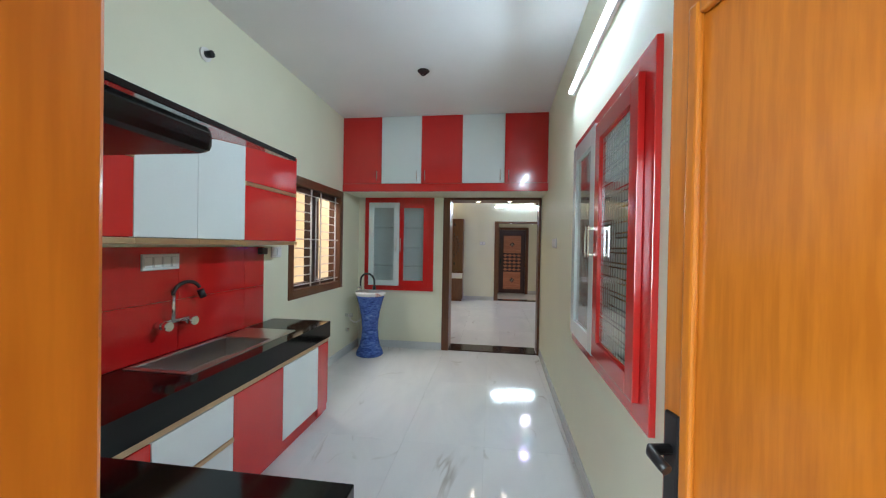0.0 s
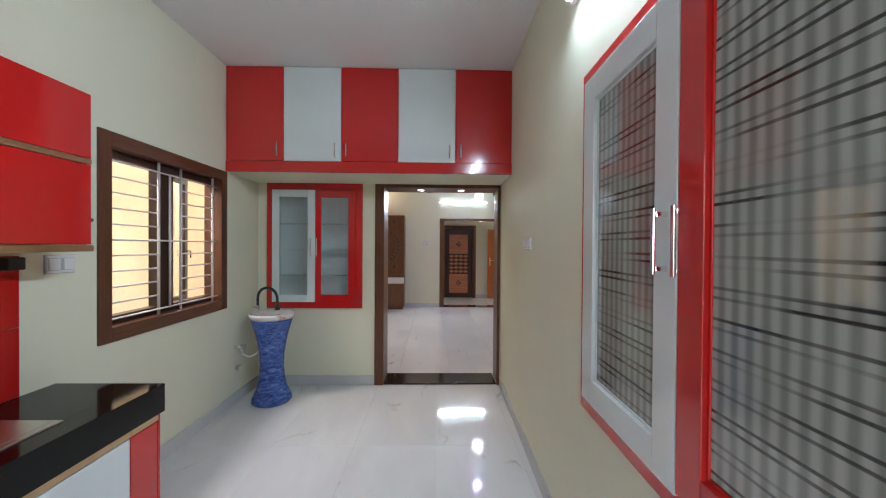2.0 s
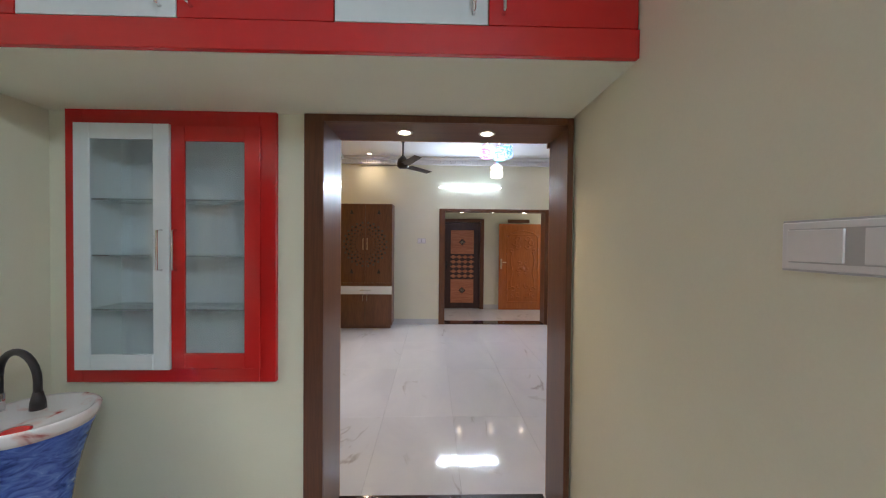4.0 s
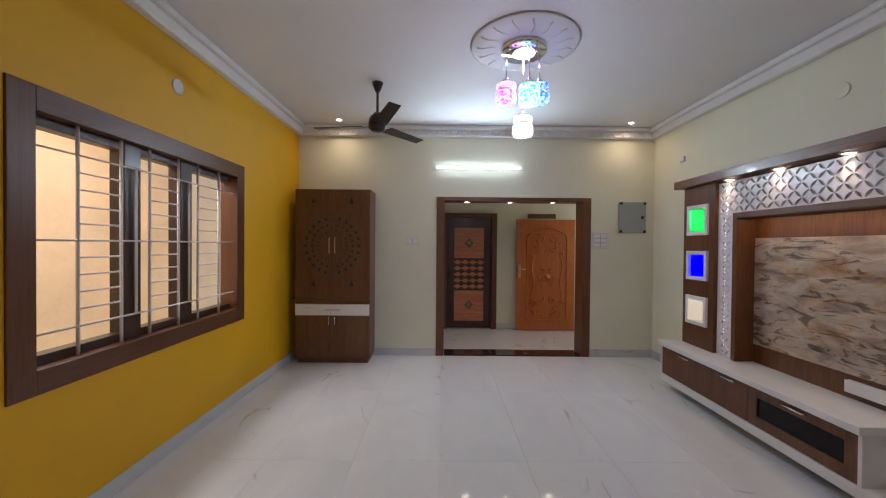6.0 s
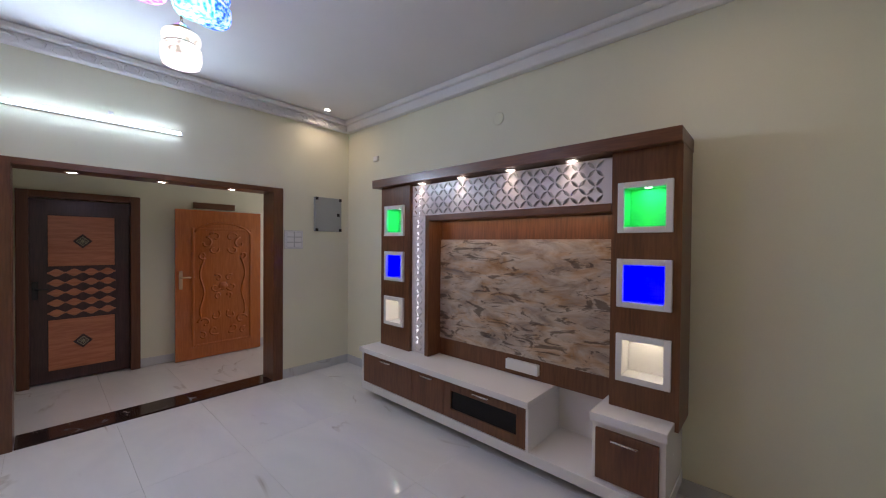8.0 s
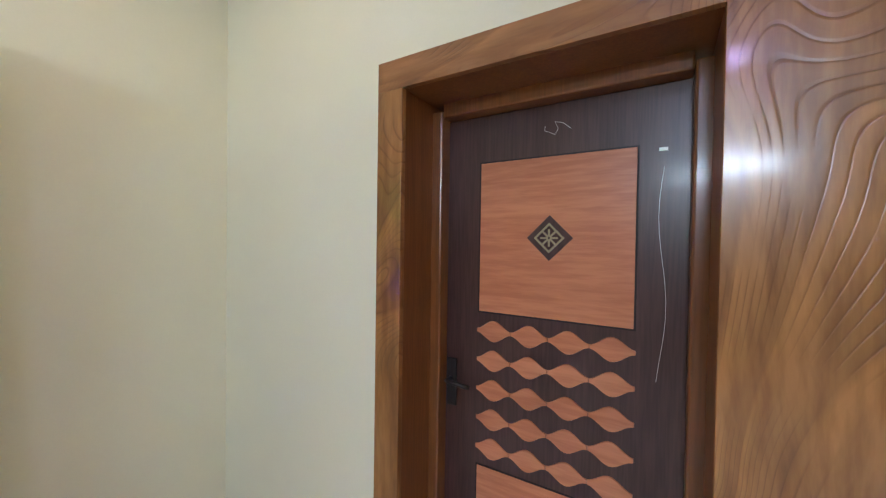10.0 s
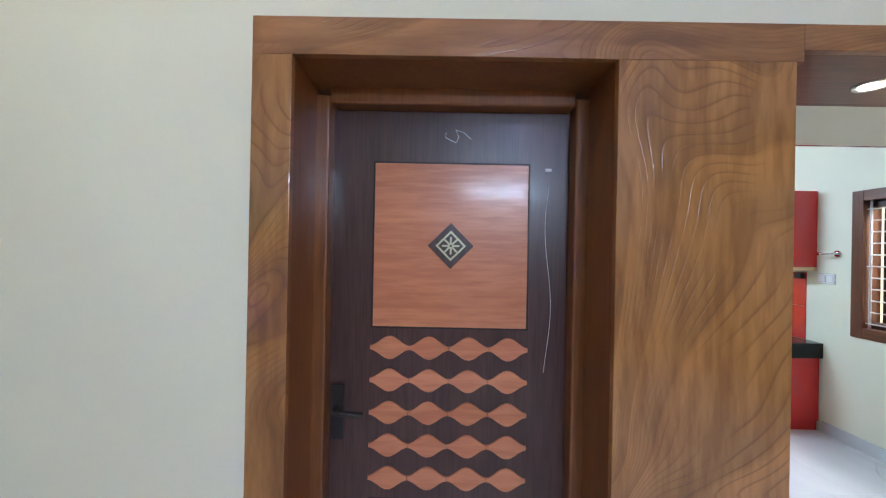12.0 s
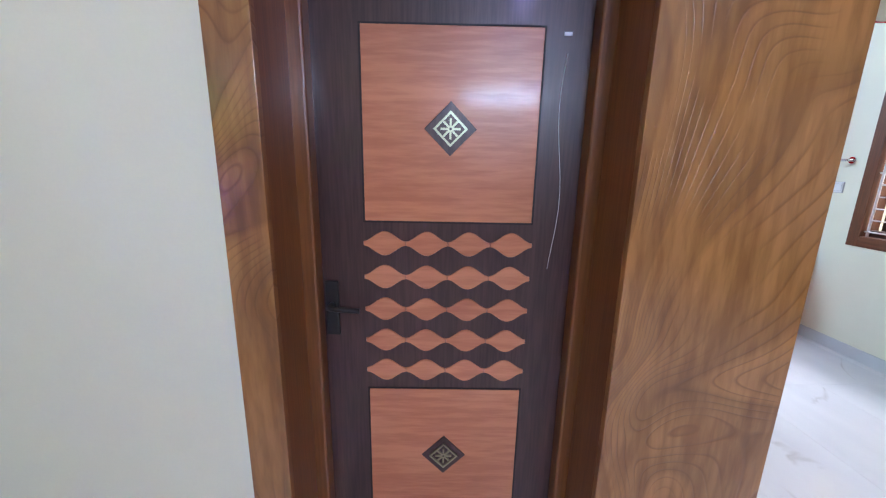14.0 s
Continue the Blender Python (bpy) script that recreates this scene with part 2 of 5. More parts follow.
def carved(m, stretch, lean):
    """Shallow flowing grooves cut into a wooden face: sheaves of wavy lines that fade in and out, over broad tonal bands."""
    t = m.node_tree
    b = t.nodes["Principled BSDF"]
    v = coords(t, stretch)
    slow = noise_tex(t, v, 1.0, 1.0, 0.4, 0.6)
    dot = t.nodes.new("ShaderNodeVectorMath")
    dot.operation, dot.inputs[1].default_value = "DOT_PRODUCT", lean
    t.links.new(coords(t), dot.inputs[0])
    field = t.nodes.new("ShaderNodeMath")
    field.operation = "ADD"
    t.links.new(slow, field.inputs[0])
    t.links.new(dot.outputs["Value"], field.inputs[1])

    def teeth(count):
        mul, fr = t.nodes.new("ShaderNodeMath"), t.nodes.new("ShaderNodeMath")
        mul.operation, mul.inputs[1].default_value, fr.operation = "MULTIPLY", count, "FRACT"
        t.links.new(field.outputs[0], mul.inputs[0])
        t.links.new(mul.outputs[0], fr.inputs[0])
        return fr.outputs[0]

    line = ramp(t, teeth(36.0), [(0.0, (0, 0, 0)), (0.10, (1, 1, 1)), (0.26, (0.2, 0.2, 0.2)), (0.6, (0, 0, 0))])
    where = ramp(t, noise_tex(t, v, 1.7, 2), [(0.41, (0, 0, 0)), (0.53, (1, 1, 1))])
    cut = mixed(t, 1.0, line, where, "MULTIPLY")
    band = ramp(t, teeth(5.0), [(0.0, (0.62, 0.58, 0.52)), (0.45, (1.0, 1.0, 1.0)), (0.9, (1.22, 1.18, 1.05)), (1.0, (0.62, 0.58, 0.52))])
    old = b.inputs["Base Color"].links[0].from_socket
    old = mixed(t, 0.55, old, mixed(t, 1.0, old, band, "MULTIPLY"))
    soft = t.nodes.new("ShaderNodeMath")
    soft.operation, soft.inputs[1].default_value = "MULTIPLY", 0.6
    t.links.new(cut, soft.inputs[0])
    t.links.new(mixed(t, soft.outputs[0], old, (0.14, 0.055, 0.017)), b.inputs["Base Color"])
    bump = t.nodes.new("ShaderNodeBump")
    bump.invert = True
    bump.inputs["Strength"].default_value, bump.inputs["Distance"].default_value = 0.26, 0.003
    t.links.new(cut, bump.inputs["Height"])
    t.links.new(b.inputs["Normal"].links[0].from_socket, bump.inputs["Normal"])
    t.links.new(bump.outputs[0], b.inputs["Normal"])


carved(CLAD, (2.1, 1.0, 1.5), (0.7, 0.0, 0.25))
carved(CLADX, (1.6, 1.0, 3.0), (0.25, 0.0, 0.9))
PANELGAP = plain("dark_panel_groove", (0.012, 0.006, 0.005), 0.6, vary=0.1)
DOORDARK = wood("dark_wenge_laminate", (0.028, 0.012, 0.011), (0.085, 0.040, 0.036), "z", 0.33, 0.12, 1.0)
DOORSALMON = wood("salmon_oak_laminate", (0.40, 0.120, 0.050), (0.64, 0.26, 0.13), "x", 0.33, 0.15, 0.38)
FRAMEWOOD = wood("door_frame_wood", (0.13, 0.045, 0.012), (0.24, 0.088, 0.024), "z", 0.3, 0.3)
PEWTER = plain("antique_gilt_metal", (0.50, 0.46, 0.30), 0.3, 1.0, vary=0.2, grain=150)
GLOWTUBE = glow("lit_tube", (0.74, 0.91, 1.0), 16.0)
GLOWSPOT = glow("lit_downlight", (1.0, 0.86, 0.66), 14.0)
# the coloured light of the niches is put into these lining colours
NICHEBLUE = plain("blue_light_lining", (0.01, 0.015, 0.72), 0.3, vary=0.03)
NICHEGREEN = plain("green_light_lining", (0.02, 0.72, 0.28), 0.3, vary=0.03)
NICHELAMP = glow("lit_niche_lens", (1.0, 0.98, 0.9), 3.0)
GLOWROSE = glow("violet_white_disc", (0.92, 0.8, 1.0), 5.0)
GLOWLED = glow("white_led_strip", (1.0, 0.97, 0.95), 4.0)


CLEAR, _, _ = glass_mat("clear_cabinet_glass", (0.88, 0.95, 0.93), 0.02, 0.92)
HOODGLASS, _, _ = glass_mat("tinted_hood_glass", (0.72, 0.76, 0.76), 0.02, 0.95)
FROST, ft, fb = glass_mat("reeded_cabinet_glass", (0.52, 0.56, 0.51), 0.06, 0.2)
fv = coords(ft)
w = ft.nodes.new("ShaderNodeTexWave")
w.bands_direction = "Y"
ft.links.new(fv, w.inputs[0])
w.inputs["Scale"].default_value, w.inputs["Distortion"].default_value = 9.0, 0.6
reed = ramp(ft, w.outputs["Color"], [(0.1, (0.27, 0.295, 0.265)), (0.9, (0.46, 0.49, 0.45))])
# thin dark line pairs drawn into the glass colour, broken here and there
axes = ft.nodes.new("ShaderNodeSeparateXYZ")
ft.links.new(fv, axes.inputs[0])
step, part_of = ft.nodes.new("ShaderNodeMath"), ft.nodes.new("ShaderNodeMath")
step.operation, step.inputs[1].default_value, part_of.operation = "MULTIPLY", 15.5, "FRACT"
ft.links.new(axes.outputs[2], step.inputs[0])
ft.links.new(step.outputs[0], part_of.inputs[0])
K, L = (0, 0, 0), (1, 1, 1)
pair = ramp(ft, part_of.outputs[0], [(0.24, K), (0.27, L), (0.34, L), (0.37, K), (0.55, K), (0.58, L), (0.65, L), (0.68, K)])
broken = ramp(ft, noise_tex(ft, coords(ft, (1, 2.2, 9)), 1.3, 2), [(0.36, (0.1, 0.1, 0.1)), (0.56, (0.95, 0.95, 0.95))])
lined = mixed(ft, 1.0, pair, broken, "MULTIPLY")
ft.links.new(mixed(ft, lined, reed, (0.035, 0.035, 0.032)), fb.inputs["Base Color"])
bumped(ft, fb, w.outputs["Color"], 0.05, 0.002)
fb.inputs["Coat Weight"].default_value, fb.inputs["Coat Roughness"].default_value, fb.inputs["Coat IOR"].default_value = 0.8, 0.02, 1.5

for dull in (GRANITE, BLACK):
    dull.node_tree.nodes["Principled BSDF"].inputs["Specular IOR Level"].default_value = 0.28

# stone-look sheet behind the television place
STONE, st, sb = base("layered_sandstone_sheet", 0.4)
sv = coords(st, (1, 1.0, 2.7), (-16, 0, 0))
s1 = noise_tex(st, sv, 3.7, 10, 0.6, 0.7)
s2 = noise_tex(st, sv, 3.0, 4, 0.6, 0.9)
s3 = noise_tex(st, coords(st, (1, 1.0, 4.0), (-16, 0, 0)), 3.6, 6, 0.66, 1.4)
c1 = ramp(st, s1, [(0.30, (0.05, 0.03, 0.02)), (0.41, (0.27, 0.16, 0.09)), (0.50, (0.44, 0.34, 0.25)), (0.66, (0.64, 0.55, 0.45))])
c2 = ramp(st, s2, [(0.35, (0.36, 0.36, 0.36)), (0.50, (0.55, 0.45, 0.35)), (0.62, (0.56, 0.30, 0.11))])
crack = ramp(st, s3, [(0.40, (0.10, 0.07, 0.05)), (0.455, (1, 1, 1))])
st.links.new(mixed(st, 0.75, mixed(st, 0.38, c1, c2), mixed(st, 1.0, mixed(st, 0.38, c1, c2), crack, "MULTIPLY")), sb.inputs["Base Color"])
bumped(st, sb, s1, 0.5, 0.008)

# blue marbled ceramic of the wash-basin
CERAMIC, ct, cb = base("blue_marbled_ceramic", 0.1)
cv = coords(ct, (1, 1, 2.2), (0, 25, 0))
cn = noise_tex(ct, cv, 10, 6, 0.6, 1.8)
ct.links.new(ramp(ct, cn, [(0.34, (0.02, 0.045, 0.20)), (0.5, (0.055, 0.12, 0.42)), (0.66, (0.11, 0.21, 0.55)), (0.78, (0.50, 0.58, 0.78))]), cb.inputs["Base Color"])
BASINTOP, bt, bb = base("white_printed_ceramic", 0.1)
bn = noise_tex(bt, coords(bt), 9, 3, 0.5, 1.0)
bt.links.new(ramp(bt, bn, [(0.5, (0.80, 0.78, 0.76)), (0.62, (0.75, 0.55, 0.5)), (0.7, (0.42, 0.06, 0.05))]), bb.inputs["Base Color"])


def shade_mat(name, colour, strength):
    m, t, b = base(name, 0.15)
    v = coords(t)
    w = noise_tex(t, v, 45, 2)
    b.inputs["Base Color"].default_value = (*colour, 1)
    t.links.new(ramp(t, w, [(0.40, tuple(c * c * 0.3 for c in colour)), (0.5, colour), (0.6, tuple(c * 0.4 + 0.6 for c in colour))]), b.inputs["Emission Color"])
    b.inputs["Emission Strength"].default_value = strength
    return m


SHADES = [shade_mat("lit_crystal_pink", (0.95, 0.35, 0.92), 2.2), shade_mat("lit_crystal_aqua", (0.25, 0.95, 0.92), 2.4),
          shade_mat("lit_crystal_blue", (0.12, 0.35, 1.0), 2.0), shade_mat("lit_crystal_ivory", (0.95, 0.88, 0.74), 2.0)]

# ---- building helpers ----
BASES = {}


def boxes(*rows, bevel=0.0):
    """A bmesh of boxes, each x0, x1, y0, y1, z0, z1."""
    bm = bmesh.new()
    for x0, x1, y0, y1, z0, z1 in rows:
        m = Matrix.LocRotScale(((x0 + x1) / 2, (y0 + y1) / 2, (z0 + z1) / 2), None, (abs(x1 - x0), abs(y1 - y0), abs(z1 - z0)))
        bmesh.ops.create_cube(bm, size=1.0, matrix=m)
    if bevel:
        bmesh.ops.bevel(bm, geom=bm.edges[:], offset=bevel, segments=2, affect="EDGES", profile=0.5, clamp_overlap=True)
    return bm


def rod(points, r, sides=10, bm=None):
    """A round rod swept along points."""
    bm = bm or bmesh.new()
    pts = [Vector(p) for p in points]
    rings = []
    for i, p in enumerate(pts):
        d = (pts[min(i + 1, len(pts) - 1)] - pts[max(i - 1, 0)]).normalized()
        a = d.orthogonal().normalized() if not rings else (rings[-1][1] - d * rings[-1][1].dot(d)).normalized()
        b = d.cross(a)
        ring = [bm.verts.new(p + r * (a * math.cos(k * math.tau / sides) + b * math.sin(k * math.tau / sides))) for k in range(sides)]
        rings.append((ring, a))
    for (r0, _), (r1, _) in zip(rings, rings[1:]):
        for k in range(sides):
            bm.faces.new((r0[k], r0[(k + 1) % sides], r1[(k + 1) % sides], r1[k])).smooth = True
    bm.faces.new(rings[0][0][::-1])
    bm.faces.new(rings[-1][0])
    return bm


def lathe(profile, centre, sides=32, bm=None, squash=(1, 1)):
    """A turned solid: profile of (radius, z) about a vertical axis at centre."""
    bm = bm or bmesh.new()
    cx, cy, cz = centre
    rings = [[bm.verts.new((cx + max(r, 1e-4) * squash[0] * math.cos(k * math.tau / sides), cy + max(r, 1e-4) * squash[1] * math.sin(k * math.tau / sides), cz + z)) for k in range(sides)] for r, z in profile]
    for a, b in zip(rings, rings[1:]):
        for k in range(sides):
            bm.faces.new((a[k], a[(k + 1) % sides], b[(k + 1) % sides], b[k])).smooth = True
    bm.faces.new(rings[0][::-1])
    bm.faces.new(rings[-1])
    return bm


def turned(bm, m):
    bmesh.ops.transform(bm, matrix=m, verts=bm.verts[:])
    return bm


def mesh_of(name, bm, material):
    bmesh.ops.recalc_face_normals(bm, faces=bm.faces[:])
    me = bpy.data.meshes.new(name)
    bm.to_mesh(me)
    bm.free()
    me.materials.append(material)
    return me


def thing(name, at, label, category, group="", kind=""):
    """An Empty at the thing's base; its parts are written in world metres."""
    ob = new(name)
    ob.location, ob.empty_display_size = at, 0.05
    BASES[ob.name] = Matrix.Translation(at).inverted()
    return tagged(ob, label, category, group, kind)


def part(name, bm, material, parent, label=""):
    ob = new(name, mesh_of(name, bm, material))
    ob.parent = parent
    ob.matrix_parent_inverse = BASES.get(parent.name, Matrix())
    return tagged(ob, label)


def single(name, bm, material, label, category, group="", kind=""):
    return tagged(new(name, mesh_of(name, bm, material)), label, category, group, kind)


def structure(name, bm, material, label, category):
    return single(name, bm, material, label, category, kind="structure")


def frame_rows(axis, a0, a1, d0, d1, z0, z1, w, wb=None):
    """Four bars of a rectangular frame in a wall: along axis from a0 to a1, depth d0 to d1."""
    wb = w if wb is None else wb
    rows = [(a0, a0 + w, z0, z1), (a1 - w, a1, z0, z1), (a0 + w, a1 - w, z1 - w, z1)]
    if wb:
        rows.append((a0 + w, a1 - w, z0, z0 + wb))
    return [(p, q, d0, d1, r, s) if axis == "x" else (d0, d1, p, q, r, s) for p, q, r, s in rows]


def disc_light(x, y, z, group):
    ob = thing("downlight", (x, y, z), "small round recessed downlight, lit warm white", "downlight", group)
    part("trim_ring", lathe([(0.030, 0.004), (0.042, 0.0), (0.045, 0.006), (0.030, 0.008)], (x, y, z - 0.006), 24), PLASTIC, ob)
    part("lens", lathe([(0.029, 0.0), (0.029, 0.005)], (x, y, z - 0.005), 24), GLOWSPOT, ob, "glowing warm lens")
    return ob

# ---- setting: kitchen x -2.12..0.41, y 0.03..4.89; hall x -2.0..2.77, y 5.19..9.80 ----
H = 3.06
structure("wall_kitchen_west", boxes((-2.30, -2.12, -0.12, 3.06, 0, H), (-2.30, -2.12, 4.30, 5.19, 0, H), (-2.30, -2.12, 3.06, 4.30, 0, 0.91), (-2.30, -2.12, 3.06, 4.30, 2.12, H)), WALL, "cream painted kitchen wall with a window", "wall")
# the east wall and what hangs on it run slightly askew of the rest
EAST = Matrix.Translation((0.44, 4.88, 0)) @ Matrix.Rotation(-math.atan(0.0257), 4, "Z") @ Matrix.Translation((-0.41, -4.88, 0))


def askew(ob):
    ob.matrix_basis = EAST @ ob.matrix_basis
    return ob


structure("wall_kitchen_corner", boxes((0.41, 0.56, -0.12, 0.22, 0, H)), WALL, "cream painted return behind the entrance door", "wall")
askew(structure("wall_kitchen_east", boxes((0.41, 0.56, 0.2, 1.28, 0, H), (0.41, 0.56, 2.41, 4.60, 0, H), (0.41, 0.56, 1.28, 2.41, 0, 0.85), (0.41, 0.56, 1.28, 2.41, 2.12, H), (0.56, 0.66, 1.0, 2.7, 0.5, 2.4), (0.41, 0.60, 4.60, 4.885, 0, H)), WALL, "cream painted kitchen wall with a recessed cupboard", "wall"))
structure("wall_kitchen_south", boxes((-2.30, -0.52, -0.12, 0.03, 0, H), (0.405, 0.409, -0.12, 0.03, 0, H), (-0.52, 0.405, -0.12, 0.03, 2.12, H)), WALL, "cream painted wall round the kitchen entrance", "wall")
structure("wall_between", boxes((-2.12, -2.0, 4.89, 5.19, 0, H), (-2.0, -1.04, 4.89, 5.19, 0, 0.83), (-2.0, -1.04, 4.89, 5.19, 2.11, H), (-2.0, -1.04, 5.15, 5.19, 0.83, 2.11), (-1.04, -0.83, 4.89, 5.19, 0, H), (-0.83, 0.43, 4.89, 5.19, 2.115, H), (0.43, 0.84, 4.89, 5.19, 0, H), (0.84, 1.72, 4.89, 5.19, 2.08, H), (1.72, 2.9, 4.89, 5.19, 0, H)), WALL, "cream painted wall between kitchen and hall", "wall")
structure("wall_hall_west", boxes((-2.18, -2.0, 5.19, 6.50, 0, H), (-2.18, -2.0, 8.43, 9.80, 0, H), (-2.18, -2.0, 6.50, 8.43, 0, 0.76), (-2.18, -2.0, 6.50, 8.43, 2.23, H)), YELLOW, "mustard yellow painted hall wall with a window", "wall")
structure("wall_hall_east", boxes((2.77, 2.95, 5.19, 9.80, 0, H)), WALL, "cream painted hall wall behind the television unit", "wall")
structure("wall_hall_north", boxes((-2.18, -0.13, 9.80, 10.05, 0, H), (1.90, 2.95, 9.80, 10.05, 0, H), (-0.13, 1.90, 9.80, 10.05, 2.13, H)), WALL, "cream painted hall wall with a wide portal", "wall")
structure("wall_porch", boxes((-1.5, 0.0, 11.42, 11.6, 0, 2.9), (0.82, 3.6, 11.42, 11.6, 0, 2.9), (0.0, 0.82, 11.42, 11.6, 2.04, 2.9), (-0.1, 0.95, 11.6, 11.7, 0, 2.2), (-1.65, -1.5, 10.05, 11.6, 0, 2.9), (3.6, 3.75, 10.05, 11.6, 0, 2.9), (2.95, 3.75, 9.9, 10.05, 0, 2.9)), WALL, "cream painted lobby wall beyond the portal", "wall")
structure("wall_entry", boxes((-2.3, -2.15, -2.3, -0.12, 0, H), (1.6, 1.75, -2.3, -0.12, 0, H), (-2.3, 1.75, -2.45, -2.3, 0, H), (0.56, 1.75, -0.12, 0.0, 0, H)), WALL, "plain cream wall behind the kitchen entrance", "wall")
structure("wall_side_room", boxes((0.66, 2.9, 4.70, 4.78, 0, 2.4)), WALL, "plain wall behind the closed side door", "wall")
structure("ceiling_kitchen", boxes((-2.30, 0.66, -2.45, 5.19, H, H + 0.14), (0.66, 1.75, -2.45, 0.0, H, H + 0.14)), CEIL, "white painted kitchen ceiling", "ceiling")
structure("ceiling_hall", boxes((-2.18, 2.95, 5.19, 10.05, H + 0.004, H + 0.14)), CEIL, "white painted hall ceiling", "ceiling")
structure("ceiling_porch", boxes((-1.65, 3.75, 10.05, 11.7, 2.9, 3.0)), CEIL, "white lobby ceiling", "ceiling")
structure("ground", boxes((-60, 60, -60, 60, -0.35, -0.30)), OUTSIDE, "pale ground outside the house", "ground")
structure("backdrop", boxes((-3.75, -3.55, -4, 14, -0.3, 6.5)), OUTSIDE, "sunlit cream wall of the neighbouring house", "wall")

# plaster cornice of the hall, with raised leaf relief
structure("trim", boxes((-2.0, -1.93, 5.19, 9.80, 2.93, H), (-1.93, -1.88, 5.19, 9.80, 3.01, H), (2.70, 2.77, 5.19, 9.80, 2.93, H), (2.65, 2.70, 5.19, 9.80, 3.01, H), (-1.93, 2.70, 9.73, 9.80, 2.93, H), (-1.88, 2.65, 9.68, 9.73, 3.01, H), (-1.93, 2.70, 5.19, 5.26, 2.93, H), bevel=0.012), PLASTER, "white plaster cornice under the hall ceiling", "cornice")
relief = bmesh.new()
for k in range(34):
    cx = -1.8 + k * 0.134
    rod([(cx + 0.055 * math.sin(a * 0.9), 9.724, 2.965 + 0.03 * math.cos(a * 1.1) * (1 if k % 2 else -1)) for a in range(-3, 4)], 0.009, 5, relief)
single("cornice_relief", relief, PLASTER, "raised leaf scrolls on the plaster cornice", "cornice", kind="structure")

# skirting
structure("baseboard", boxes((-2.12, -2.108, 2.84, 4.89, 0, 0.10), (-2.108, -0.895, 4.878, 4.89, 0, 0.10), (-2.0, -1.988, 5.19, 9.80, 0, 0.10), (-1.0, -0.15, 9.788, 9.80, 0, 0.10), (1.92, 2.758, 9.788, 9.80, 0, 0.10), (2.758, 2.77, 5.19, 9.80, 0, 0.10), (1.80, 2.758, 5.19, 5.202, 0, 0.10), (-1.988, -1.0, 5.19, 5.202, 0, 0.10), (0.90, 3.6, 11.408, 11.42, 0, 0.10), bevel=0.002), SKIRT, "grey marble skirting along the walls", "skirting")

askew(structure("baseboard_east", boxes((0.398, 0.41, 0.75, 4.865, 0, 0.10), bevel=0.002), SKIRT, "grey marble skirting along the cupboard wall", "skirting"))

# floor bed; the tiles lie on it
floor = structure("floor", boxes((-2.30, 2.95, -2.45, 10.05, -0.12, -0.012), (-1.65, 3.75, 10.05, 11.7, -0.12, -0.012)), GROUT, "glossy white veined marble tile floor", "floor")

# thresholds
structure("threshold_kitchen", boxes((-0.80, 0.40, 4.885, 5.20, 0.0, 0.016), bevel=0.003), DARKSTONE, "dark polished stone threshold", "threshold")
structure("threshold_portal", boxes((-0.04, 1.81, 9.79, 10.06, 0.0, 0.016), bevel=0.003), DARKSTONE, "dark veined marble threshold", "threshold")

# kitchen entrance frame and its open teak door
fr = thing("door_1", (-0.05, 0.0, 0), "orange varnished teak entrance door standing open", "door", kind="structure")
part("door_frame", boxes((-0.52, -0.455, -0.125, 0.045, 0, 2.12), (0.36, 0.405, -0.125, 0.045, 0, 2.12), (-0.455, 0.36, -0.125, 0.045, 2.05, 2.12), bevel=0.004), TEAK, fr)
LEAF = Matrix.Translation((0.357, -0.115, 0)) @ Matrix.Rotation(radians(11.5), 4, "Z")
leaf = boxes((-0.036, 0, 0, 0.83, 0.01, 2.04), bevel=0.003)
part("door_leaf", turned(leaf, LEAF), TEAK, fr)
mould = boxes(*frame_rows("y", 0.09, 0.765, -0.052, -0.036, 0.16, 1.93, 0.028), bevel=0.006)
part("panel_moulding", turned(mould, LEAF), TEAK, fr)
part("handle_plate", turned(boxes((-0.046, -0.036, 0.775, 0.815, 0.92, 1.12), bevel=0.004), LEAF), BLACKP, fr, "black metal lock plate")
part("lever", turned(rod([(-0.046, 0.795, 1.045), (-0.085, 0.797, 1.045), (-0.092, 0.785, 1.045), (-0.093, 0.755, 1.04), (-0.09, 0.74, 1.035)], 0.011, 10), LEAF), BLACKP, fr, "black lever handle")

# brown lining of the kitchen doorway
ob = thing("door_2", (-0.2, 4.88, 0), "dark brown timber lining of the open kitchen doorway", "doorway", kind="structure")
part("casing", boxes((-0.895, -0.80, 4.868, 4.889, 0, 2.125), (0.40, 0.43, 4.868, 4.889, 0, 2.125), (-0.80, 0.40, 4.868, 4.889, 2.09, 2.125), bevel=0.003), BROWN, ob)
part("reveal", boxes((-0.83, -0.80, 4.889, 5.19, 0, 2.09), (0.415, 0.43, 4.889, 5.19, 0, 2.09)), BROWN, ob)
part("header", boxes((-0.83, 0.43, 4.889, 5.19, 2.09, 2.115)), BROWNX, ob)
for lx in (-0.42, 0.02):
    disc_light(lx, 5.03, 2.09, "doorway downlights")

# golden carved cladding on the hall side of the two doors
ob = thing("portal_cladding", (0.6, 5.2, 0), "golden brown carved wood cladding round the doorways", "wall cladding", kind="structure")
part("upright", boxes((1.695, 1.797, 5.19, 5.212, 0, 2.06), bevel=0.002), CLAD, ob)
part("upright", boxes((0.418, 0.866, 5.19, 5.212, 0, 2.06), bevel=0.002), CLAD, ob)
part("upright", boxes((-1.0, -0.80, 5.19, 5.212, 0, 2.09), bevel=0.002), CLAD, ob)
